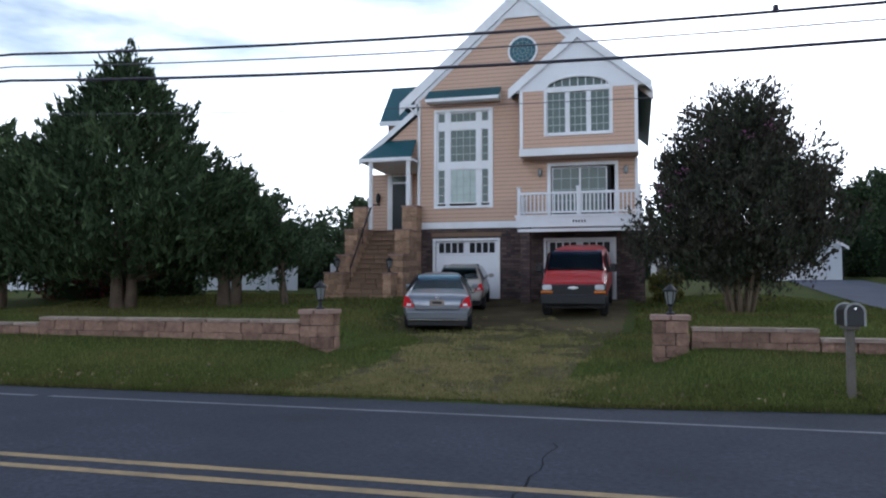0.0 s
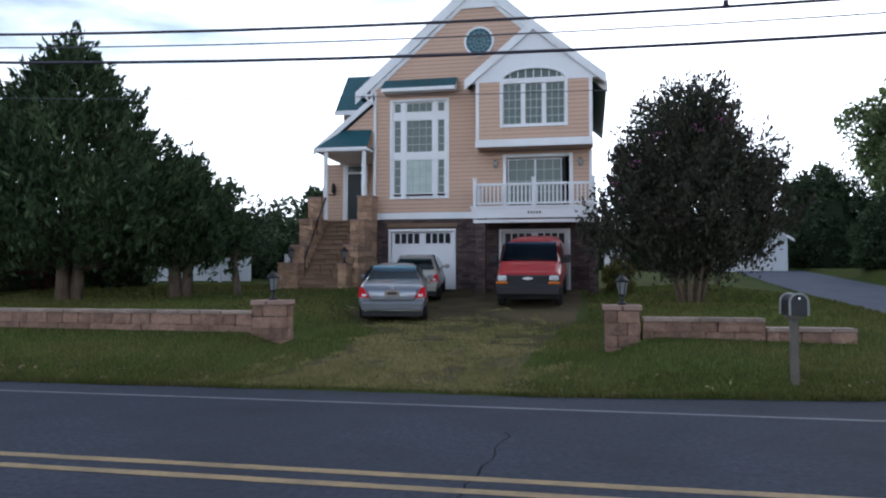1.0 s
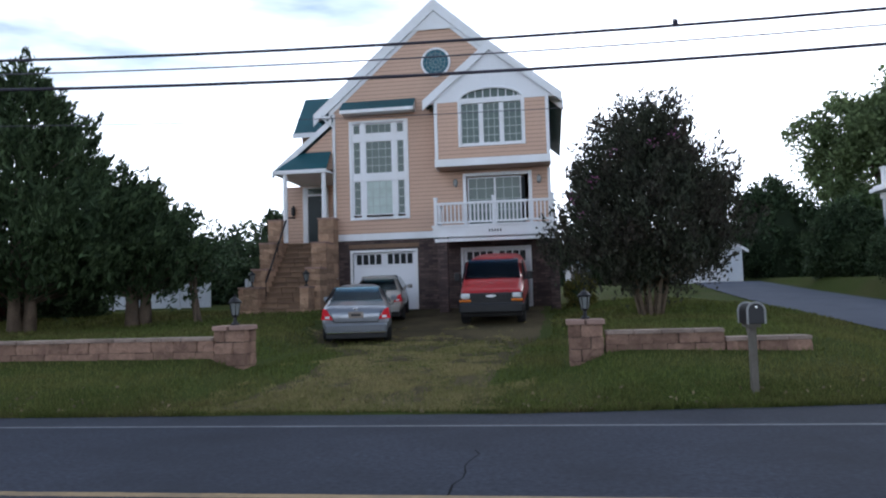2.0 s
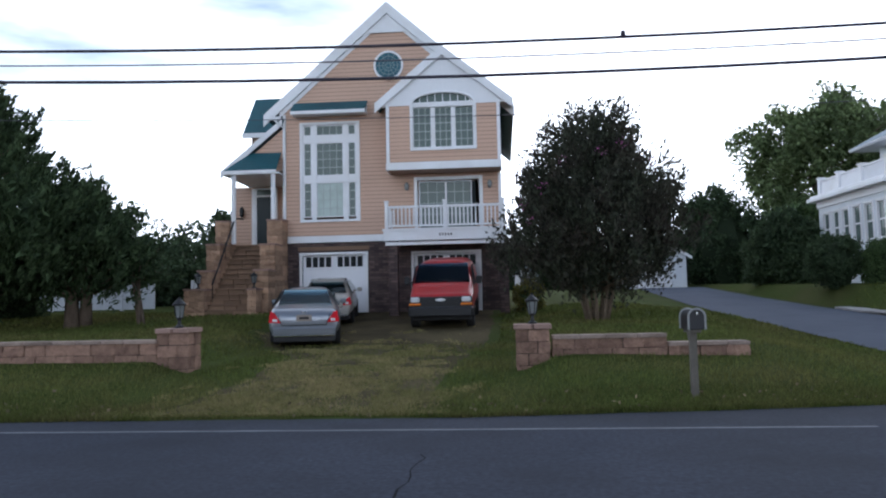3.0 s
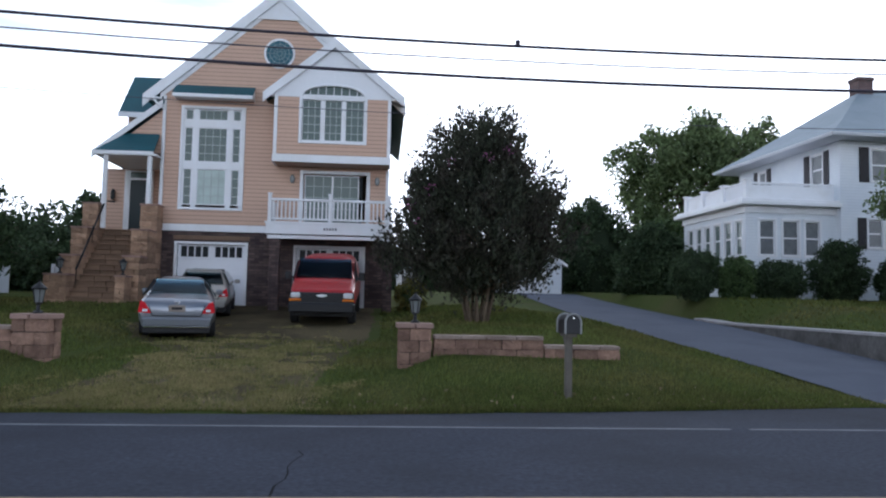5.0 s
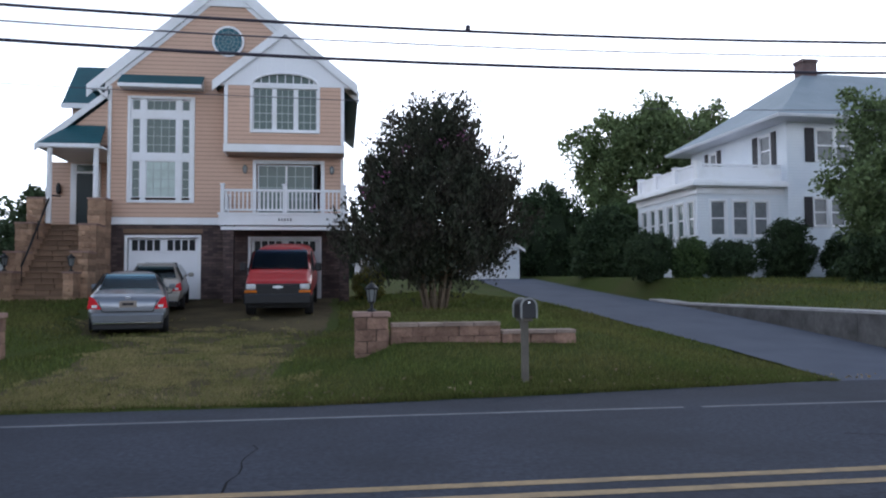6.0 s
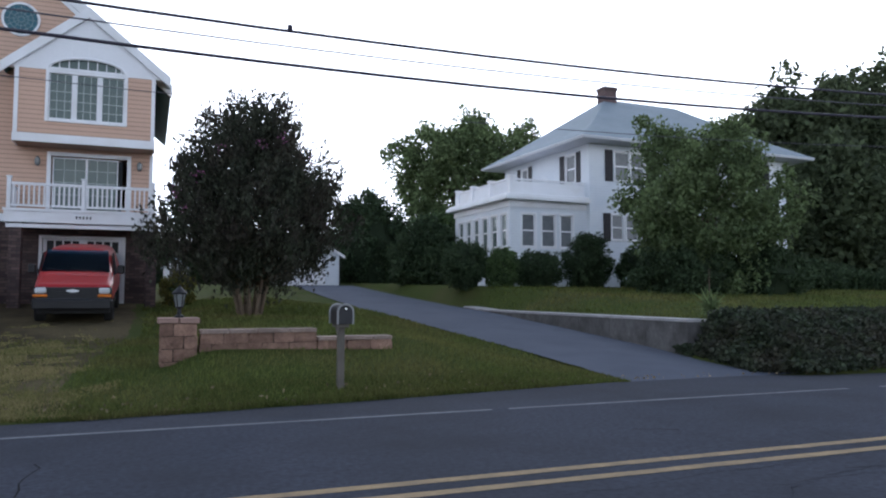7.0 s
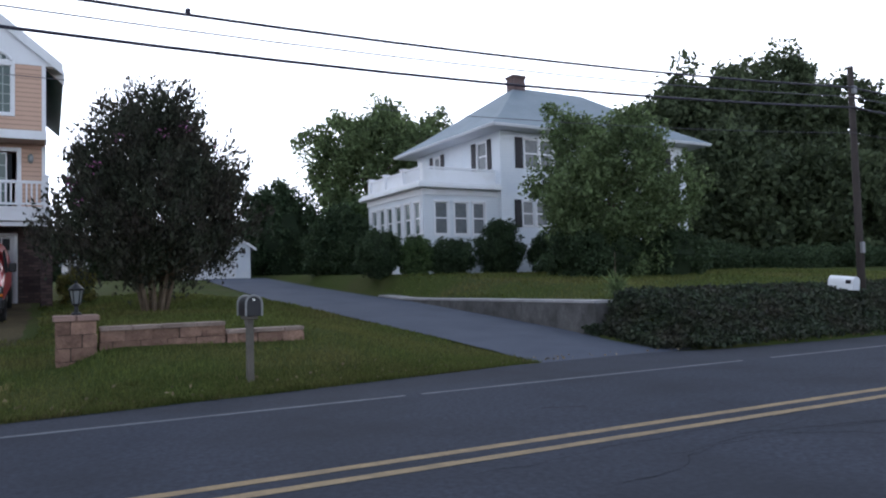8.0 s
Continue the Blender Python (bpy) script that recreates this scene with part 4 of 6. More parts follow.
def stone(name, mesh, parent, x0, x1, y0, y1, z0, z1, jitter=0.004):
    ob = new(name, random.choice(mesh) if isinstance(mesh, list) else mesh)
    ob.parent = parent
    base = BASE[parent.name]
    ob.location = (Vector(((x0 + x1) / 2, (y0 + y1) / 2, (z0 + z1) / 2)) - base) + Vector([random.uniform(-jitter, jitter) for _ in range(3)]) * 1.0
    ob.scale = (x1 - x0, y1 - y0, z1 - z0)
    return ob


def courses(parent, mesh, x0, x1, y0, y1, z0, z1, length, height, along="x", gap=0.003, proud=0.025):
    """Running-bond courses of single blocks, each through the full depth."""
    n = max(1, round((z1 - z0) / height))
    h = (z1 - z0) / n
    a0, a1 = (x0, x1) if along == "x" else (y0, y1)
    for k in range(n):
        cuts = [a0]
        u = a0 + length * (0.5 if k % 2 else 1.0) * random.uniform(0.85, 1.1)
        while u < a1 - 0.3 * length:
            cuts.append(u)
            u += length * random.uniform(0.8, 1.2)
        cuts.append(a1)
        for p, q in zip(cuts, cuts[1:]):
            d = random.uniform(0, proud)
            if along == "x":
                stone("block", mesh, parent, p + gap / 2, q - gap / 2, y0 - d, y1 + d, z0 + k * h + gap / 2, z0 + (k + 1) * h - gap / 2)
            else:
                stone("block", mesh, parent, x0 - d, x1 + d, p + gap / 2, q - gap / 2, z0 + k * h + gap / 2, z0 + (k + 1) * h - gap / 2)


# entrance steps
steps = thing("entrance_steps", (-8.9, 25.9, 1.25), "tan block entrance steps with stepped side walls", "steps")
SX0, SX1, SY0, N, GO, RISE = -9.70, -8.24, 24.25, 14, 0.245, 0.190
for k in range(N):
    y, z = SY0 + k * GO, 1.27 + k * RISE
    o = -0.03 * k * GO
    cuts = [SX0, SX0 + 0.48 + 0.1 * (k % 2), SX0 + 0.95 + 0.06 * (k % 3), SX1]
    for p, q in zip(cuts, cuts[1:]):
        stone("riser", TREADM, steps, o + p + 0.004, o + q - 0.004, y + 0.07, y + GO + 0.09, z - 0.14, z + RISE - 0.055, 0.002)
    stone("tread", TREADM, steps, o + SX0 + 0.003, o + SX1 - 0.003, y, y + GO + 0.03, z + RISE - 0.05, z + RISE, 0.002)
part("core", prism(bmesh.new(), [(SY0 + 0.1, 0.9), (30.0, 0.9), (30.0, 3.90), (SY0 + N * GO, 3.90), (SY0 + 0.1, 1.2)], "x", SX0 - 0.05, SX1 - 0.12), M["tread"], steps)
part("landing", boxed(-9.95, -7.95, SY0 + N * GO + 0.06, 30.0, 3.86, 3.94), M["tread"], steps)
for lo, hi, rows_ in ((-10.42, SX0, ((24.2, 24.92, 2.20), (24.92, 25.75, 2.86), (25.75, 26.7, 3.86), (26.7, 27.45, 4.80))), (SX1, -7.93, ((24.3, 24.98, 2.18), (24.98, 25.75, 2.86), (25.75, 26.7, 3.82), (26.7, 27.36, 4.80)))):
    for y0, y1, top in rows_:
        o = -0.03 * (y0 - 24.25)
        lo_, hi_ = lo + o + (0.2 if lo < -9 and y0 > 24.5 else 0.0), (hi + o if lo < -9 else hi + (0.21 if y0 > 24.5 else 0.0))
        courses(steps, TAN, lo_, hi_, y0, y1, 1.0, top - 0.06, 0.38, 0.19, "x")
        stone("cap_stone", CAPM, steps, lo_ - 0.04, hi_ + 0.04, y0 - 0.04, y1 + 0.02, top - 0.06, top)
    part("side_core", boxed(lo + 0.03, hi - 0.12, 24.35, 27.3, 0.9, 2.1), M["tread"], steps)
# round-cornered parapet at the landing
bm = bmesh.new()
tube(bm, [(-9.64, 24.75, 2.35), (-9.64, 25.3, 2.95), (-9.66, 26.9, 4.75), (-9.66, 27.1, 4.90), (-9.4, 27.25, 4.90)], [0.032] * 5, 6)
for y, z in ((24.8, 1.75), (26.0, 3.3), (26.95, 4.2)):
    tube(bm, [(-9.65, y, z), (-9.65, y, z + 0.62)], [0.016, 0.016], 5)
part("handrail", bm, M["black_metal"], steps, "dark iron handrail")


# lantern, pillars and low walls
def lantern(at, s=1.0, label="dark post lantern with frosted panes"):
    x, y, z = at
    lamp = thing("post_lantern", at, label, "lantern", "post lanterns")
    bm = bmesh.new()
    lathe(bm, x, y, [(0.085 * s, z), (0.085 * s, z + 0.03 * s), (0.035 * s, z + 0.06 * s), (0.03 * s, z + 0.15 * s), (0.06 * s, z + 0.17 * s), (0.075 * s, z + 0.19 * s)], 10)
    part("base", bm, M["black_metal"], lamp)
    bm = bmesh.new()
    lathe(bm, x, y, [(0.065 * s, z + 0.19 * s), (0.105 * s, z + 0.42 * s)], 6)
    part("glass", bm, M["lantern_glass"], lamp, "frosted glass")
    bm = bmesh.new()
    for k in range(6):
        a = 2 * math.pi * k / 6
        c, d = math.cos(a), math.sin(a)
        tube(bm, [(x + 0.068 * s * c, y + 0.068 * s * d, z + 0.19 * s), (x + 0.108 * s * c, y + 0.108 * s * d, z + 0.42 * s)], [0.009 * s, 0.009 * s], 4)
    part("cage", bm, M["black_metal"], lamp)
    bm = bmesh.new()
    lathe(bm, x, y, [(0.125 * s, z + 0.415 * s), (0.13 * s, z + 0.44 * s), (0.06 * s, z + 0.51 * s), (0.02 * s, z + 0.54 * s), (0.018 * s, z + 0.575 * s)], 12)
    part("hood", bm, M["black_metal"], lamp)
    return lamp


def pillar(x0, y0, z0, top):
    p = thing("gate_pillar", (x0 + 0.31, y0 + 0.31, z0), "pinkish split-block drive pillar with a flat cap", "pillar", "drive pillars")
    n, h = 4, (top - 0.09 - z0) / 4
    part("core", boxed(x0 + 0.04, x0 + 0.56, y0 + 0.04, y0 + 0.56, z0, top - 0.10), M["mortar"], p)
    for k in range(n):
        a, b = z0 + k * h + 0.004, z0 + (k + 1) * h - 0.004
        c = 0.22 if k % 2 else 0.38
        for q0, q1, r0, r1 in ((0, c, 0, 0.30), (c, 0.60, 0, 0.30), (0, 0.6 - c, 0.30, 0.60), (0.6 - c, 0.60, 0.30, 0.60)):
            stone("block", BLOCK, p, x0 + q0 + 0.004, x0 + q1 - 0.004, y0 + r0 + 0.004, y0 + r1 - 0.004, a, b, 0.004)
    stone("cap_stone", CAPM, p, x0 - 0.03, x0 + 0.30, y0 - 0.03, y0 + 0.63, top - 0.09, top, 0.002)
    stone("cap_stone", CAPM, p, x0 + 0.304, x0 + 0.63, y0 - 0.03, y0 + 0.63, top - 0.09, top, 0.002)
    return p


def low_wall(x0, x1, z0, top, label):
    w = thing("garden_wall", ((x0 + x1) / 2, 12.98, z0), label, "garden wall")
    part("core", boxed(x0 + 0.03, x1 - 0.03, 12.875, 13.085, z0, top - 0.075), M["mortar"], w)
    courses(w, BLOCK, x0, x1, 12.84, 13.12, z0, top - 0.07, 0.40, 0.185, "x")
    u = x0
    while u < x1 - 0.01:
        v = min(x1, u + random.uniform(0.42, 0.56))
        if x1 - v < 0.15:
            v = x1
        stone("cap_stone", WCAP, w, u + 0.003, v - 0.003, 12.80, 13.15, top - 0.07, top, 0.002)
        u = v
    return w


pillar(-5.92, 12.80, 0.22, 1.19)
pillar(0.61, 12.74, 0.22, 1.15)
low_wall(-11.95, -5.93, 0.30, 0.99, "long low wall of pinkish split blocks on the lawn")
low_wall(-16.5, -11.96, 0.32, 0.86, "lower stretch of pinkish split-block wall")
low_wall(1.24, 3.22, 0.36, 0.95, "low wall of pinkish split blocks beside the pillar")
low_wall(3.24, 4.62, 0.34, 0.80, "lower end of the pinkish block wall")
lantern((-5.62, 13.1, 1.19), 1.0)
lantern((0.92, 13.04, 1.15), 0.95, "post lantern in a black cage above the pillar")
lantern((-10.06, 24.55, 2.20), 1.0, "lantern on the entrance step wall")
lantern((-8.1, 24.6, 2.18), 1.0, "lantern on the entrance step wall")


# ---- the white hip-roofed house ----
white = thing("house", (26.7, 34.9, 1.7), "white two-storey house with a grey hip roof and dark shutters", "house")
WX0, WX1, WY0, WY1 = 20.2, 33.2, 30.6, 39.2
front_holes = [(21.72, 22.56, 7.10, 8.50), (22.68, 23.48, 7.10, 8.50), (21.50, 22.15, 4.15, 5.36), (22.35, 23.05, 4.15, 5.36), (29.5, 30.4, 7.1, 8.5), (30.5, 31.4, 7.1, 8.5)]
side_holes = [(31.82, 32.66, 7.10, 8.48), (36.55, 37.2, 7.0, 8.45)]
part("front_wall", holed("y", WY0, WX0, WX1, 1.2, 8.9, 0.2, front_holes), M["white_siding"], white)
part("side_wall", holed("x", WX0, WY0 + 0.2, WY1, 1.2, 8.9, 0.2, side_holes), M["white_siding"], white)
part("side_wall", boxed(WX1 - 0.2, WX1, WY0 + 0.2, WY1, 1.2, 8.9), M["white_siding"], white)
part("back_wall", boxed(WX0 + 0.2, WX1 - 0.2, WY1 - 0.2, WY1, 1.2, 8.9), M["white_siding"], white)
for h in front_holes:
    window(white, "y", WY0, *h, cols=1, rows=2, frame_w=0.08, sashes=((0, 1, 0.5, 1), (0, 1, 0, 0.5)), pane_mat=[M["sheer"], M["sheer"]])
for h in side_holes:
    window(white, "x", WX0, *h, cols=1, rows=2, frame_w=0.08, sashes=((0, 1, 0.5, 1), (0, 1, 0, 0.5)), pane_mat=[M["sheer"], M["sheer"]])
for x0, x1, z0, z1 in ((21.10, 21.56, 7.02, 8.58), (23.64, 24.08, 7.02, 8.58), (20.98, 21.38, 4.06, 5.44), (28.95, 29.36, 7.02, 8.58), (31.55, 31.95, 7.02, 8.58)):
    bm = boxed(x0, x1, WY0 - 0.05, WY0 - 0.004, z0, z1, bevel=0.008)
    for k in range(12):
        z = z0 + 0.08 + (z1 - z0 - 0.16) * k / 12
        box(bm, x0 + 0.06, x1 - 0.06, WY0 - 0.062, WY0 - 0.05, z, z + 0.06)
    part("shutter", bm, M["shutter"], white, "dark louvred shutter")
for y0, y1 in ((31.35, 31.70), (32.78, 33.2), (36.05, 36.42), (37.32, 37.65)):
    part("shutter", boxed(WX0 - 0.05, WX0 - 0.004, y0, y1, 7.02, 8.56, bevel=0.008), M["shutter"], white, "dark louvred shutter")
# hip roof with wide eaves
EX0, EX1, EY0, EY1, EZ = 19.15, 34.25, 29.55, 40.25, 8.97
bm = bmesh.new()
c = [bm.verts.new(v) for v in ((EX0, EY0, EZ), (EX1, EY0, EZ), (EX1, EY1, EZ), (EX0, EY1, EZ))]
m_ = [bm.verts.new(v) for v in ((20.6, 31.0, 9.85), (32.8, 31.0, 9.85), (32.8, 38.8, 9.85), (20.6, 38.8, 9.85))]
r = [bm.verts.new((24.3, 34.9, 12.45)), bm.verts.new((29.2, 34.9, 12.45))]
for k in range(4):
    bm.faces.new((c[k], c[(k + 1) % 4], m_[(k + 1) % 4], m_[k]))
bm.faces.new((m_[0], m_[1], r[1], r[0]))
bm.faces.new((m_[1], m_[2], r[1]))
bm.faces.new((m_[2], m_[3], r[0], r[1]))
bm.faces.new((m_[3], m_[0], r[0]))
part("roof", bm, M["grey_roof"], white, "grey shingled hip roof")
bm = boxed(EX0 + 0.04, EX1 - 0.04, EY0 + 0.04, EY1 - 0.04, 8.84, 8.90)
for a in ((EX0, EX1, EY0, EY0 + 0.04), (EX0, EX1, EY1 - 0.04, EY1), (EX0, EX0 + 0.04, EY0 + 0.04, EY1 - 0.04), (EX1 - 0.04, EX1, EY0 + 0.04, EY1 - 0.04)):
    box(bm, *a, 8.89, 8.968)
part("eave", bm, M["fence_white"], white, "pale boxed eave")
bm = boxed(24.05, 24.85, 34.6, 35.3, 11.8, 12.95)
box(bm, 23.99, 24.91, 34.54, 35.36, 12.95, 13.12, 0.02)
part("chimney", bm, M["red_brick"], white, "red brick chimney")
# enclosed porch at the side
PX0, PX1, PY0, PY1 = 15.97, 20.196, 30.9, 37.0
pf_holes = [(16.62, 17.30, 3.72, 5.22), (17.70, 18.40, 3.72, 5.22), (18.74, 19.38, 3.72, 5.22)]
ps_holes = [(31.20, 31.75, 3.72, 5.22), (32.15, 32.75, 3.72, 5.22), (33.15, 33.75, 3.72, 5.22), (34.15, 34.7, 3.72, 5.22), (35.05, 35.6, 3.72, 5.22), (35.95, 36.5, 3.72, 5.22)]
part("porch_wall", holed("y", PY0, PX0, PX1, 1.2, 5.84, 0.18, pf_holes), M["white_siding"], white)
part("porch_wall", holed("x", PX0, PY0 + 0.18, PY1, 1.2, 5.84, 0.18, ps_holes), M["white_siding"], white)
part("porch_wall", boxed(PX0 + 0.18, PX1, PY1 - 0.18, PY1, 1.2, 5.84), M["white_siding"], white)
for h in pf_holes:
    window(white, "y", PY0, *h, cols=1, rows=2, frame_w=0.10, sashes=((0, 1, 0.5, 1), (0, 1, 0, 0.5)), pane_mat=[M["sheer"], M["sheer"]])
for h in ps_holes:
    window(white, "x", PX0, *h, cols=1, rows=2, frame_w=0.10, sashes=((0, 1, 0.5, 1), (0, 1, 0, 0.5)))
bm = boxed(PX0 - 0.40, PX1, PY0 - 0.40, PY1 + 0.4, 5.86, 6.04, bevel=0.02)
box(bm, PX0 - 0.28, PX1, PY0 - 0.28, PY1 + 0.28, 6.04, 6.16, 0.02)
box(bm, PX0 - 0.06, PX1, PY0 - 0.06, PY1 + 0.06, 5.55, 5.86)
part("porch_cornice", bm, M["trim"], white, "white flat porch roof with a moulded cornice")
for x, y in ((PX0 + 0.05, PY0 + 0.05), (PX0 + 0.05, 33.0), (PX0 + 0.05, 35.0), (PX0 + 0.05, PY1 - 0.15)):
    bm = boxed(x, x + 0.26, y, y + 0.26, 6.16, 6.98, bevel=0.01)
    box(bm, x - 0.04, x + 0.30, y - 0.04, y + 0.30, 6.98, 7.05, 0.01)
    part("parapet_post", bm, M["trim"], white)
for y0, y1 in ((33.26, 35.0), (35.26, PY1 - 0.15)):
    bm = bmesh.new()
    box(bm, PX0 + 0.14, PX0 + 0.20, y0, y1, 6.20, 6.84)
    box(bm, PX0 + 0.10, PX0 + 0.24, y0, y1, 6.84, 6.92, 0.01)
    part("parapet_panel", bm, M["trim"], white)
bm = bmesh.new()
box(bm, PX0 + 0.31, PX1, PY0 + 0.14, PY0 + 0.20, 6.20, 6.80)
box(bm, PX0 + 0.31, PX1, PY0 + 0.10, PY0 + 0.24, 6.84, 6.92, 0.01)
part("parapet_panel", bm, M["trim"], white)
for k in range(12):
    y = PY0 + 0.40 + k * 0.14
    part("baluster", boxed(PX0 + 0.14, PX0 + 0.20, y, y + 0.05, 6.2, 6.86), M["trim"], white)
part("parapet_rail", boxed(PX0 + 0.10, PX0 + 0.24, PY0 + 0.31, 33.0, 6.86, 6.94, bevel=0.01), M["trim"], white)

turn = Matrix.Translation((19.15, 29.55, 0)) @ Matrix.Rotation(radians(2.1), 4, "Z") @ Matrix.Translation((-19.15, -29.55, 0))
white.matrix_world = turn @ Matrix.Translation(white.location)
white.location += Vector((0.02, -0.15, 0.14))

# ---- white shed at the head of the lane ----
shed = thing("shed", (10.2, 47.5, 2.1), "white gabled shed at the head of the driveway", "shed")
part("wall", prism(bmesh.new(), [(8.4, 1.9), (12.0, 1.9), (12.0, 4.15), (10.2, 5.22), (8.4, 4.15)], "y", 46.0, 50.0), M["white_siding"], shed)
roof_slabs(shed, "roof", [(8.1, 4.05), (10.2, 5.40), (12.3, 4.05)], 45.8, 50.2, 0.12, M["grey_roof"])
roof_slabs(shed, "rake_board", [(8.08, 4.04), (10.2, 5.41), (12.32, 4.04)], 45.74, 45.795, 0.18, M["trim"])
# thin dark board stands in for the shade on the shed's right side
part("side_shadow_board", boxed(12.004, 12.06, 46.0, 50.0, 1.9, 4.0), M["shutter"], shed, "dark board standing in for shade on the side wall")
part("vent", boxed(11.45, 11.7, 45.97, 46.0, 3.7, 3.95), M["shutter"], shed)
for k in range(4):
    part("door_panel", boxed(8.75, 11.1, 45.965, 46.0, 2.12 + k * 0.46, 2.56 + k * 0.46, bevel=0.006), M["garage_white"], shed)


shed.location.x -= 0.42


# ---- foliage ----
def leaf_cloud(centers, radii, per, size, flat=1.0, slim=0.5, lift=0.0, seed=1, squash=(1, 1, 1)):
    """Small pointed leaves scattered through clumps. lift: how far the leaves stand upwards."""
    g = np.random.default_rng(seed)
    c = np.repeat(np.asarray(centers, float), per, axis=0)
    rr = np.repeat(np.asarray(radii, float), per)
    n = len(c)
    d = g.normal(size=(n, 3))
    d /= np.linalg.norm(d, axis=1)[:, None]
    d *= (g.random(n) ** 0.45)[:, None]
    p = c + d * rr[:, None] * np.array(squash)
    a = g.normal(size=(n, 3)) + d * 0.8 + np.array([0, 0, lift])
    a /= np.linalg.norm(a, axis=1)[:, None]
    b = np.cross(a, g.normal(size=(n, 3)))
    b /= np.linalg.norm(b, axis=1)[:, None] + 1e-9
    s = size * (0.55 + 0.9 * g.random(n))[:, None]
    v = np.stack([p - a * s * 0.5, p + b * s * slim * 0.5, p + a * s * 0.5, p - b * s * slim * 0.5], 1).reshape(-1, 3)
    f = np.arange(4 * n).reshape(-1, 4)
    return v, f


def crown_points(center, radii, n, seed, hollow=0.55, rough=0.25):
    """Clump centres through an uneven ellipsoid crown, denser towards the outside."""
    g = np.random.default_rng(seed)
    d = g.normal(size=(n, 3))
    d /= np.linalg.norm(d, axis=1)[:, None]
    k = np.array([1 + rough * (noise.noise((q[0] * 1.7 + seed, q[1] * 1.7, q[2] * 1.7)) + 0.5 * noise.noise((q[0] * 4, q[1] * 4 + seed, q[2] * 4))) * 1.6 for q in d])
    t = hollow + (1 - hollow) * g.random(n) ** 0.6
    return np.asarray(center) + d * np.asarray(radii) * (k * t)[:, None]


def broad_tree(name, at, height, crown_c, crown_r, clumps, per, leaf, mat, bark, label, seed, trunk_r=0.2, stems=1, clump_r=0.5, hollow=0.5, slim=0.55, rough=0.25, group=""):
    x, y, z = at
    tree = thing(name, at, label, "tree" if name == "tree" else name, group)
    g = np.random.default_rng(seed)
    pts = crown_points(crown_c, crown_r, clumps, seed, hollow, rough)
    bm = bmesh.new()
    tips = pts[g.choice(len(pts), min(len(pts), 10 * max(1, stems)), replace=False)]
    for s in range(stems):
        off = Vector((g.normal() * 0.10, g.normal() * 0.08, 0)) * (stems > 1)
        lean = Vector((g.normal(), g.normal() * 0.6, 0)) * (0.35 if stems > 1 else 0.06)
        b0 = Vector((x, y, z - 0.15)) + off * 1.8
        b1 = Vector((x, y, z + (crown_c[2] - z) * 0.5)) + off * 1.5 + lean * 0.6
        b2 = Vector(crown_c) + lean * 1.5 + off
        tr = trunk_r * (1 if stems == 1 else g.uniform(0.6, 1.0))
        tube(bm, [b0 - Vector((0, 0, 0.1)), b0 + (b1 - b0) * 0.15, b1, b2], [tr * 1.5, tr * 1.05, tr * 0.85, tr * 0.35], 8)
        for q in tips[s::stems]:
            q = Vector(q)
            st = b1.lerp(b2, g.uniform(0.0, 0.9))
            mid = st.lerp(q, 0.5) + Vector((0, 0, 0.12 * (q - st).length))
            tube(bm, [st, mid, q], [tr * 0.34, tr * 0.2, tr * 0.06], 5)
    part("trunk", bm, bark, tree, smooth=True)
    v, f = leaf_cloud(pts, g.uniform(0.6, 1.25, len(pts)) * clump_r, per, leaf, slim=slim, seed=seed + 7)
    mesh_from("crown", v, f, mat, tree)
    return tree


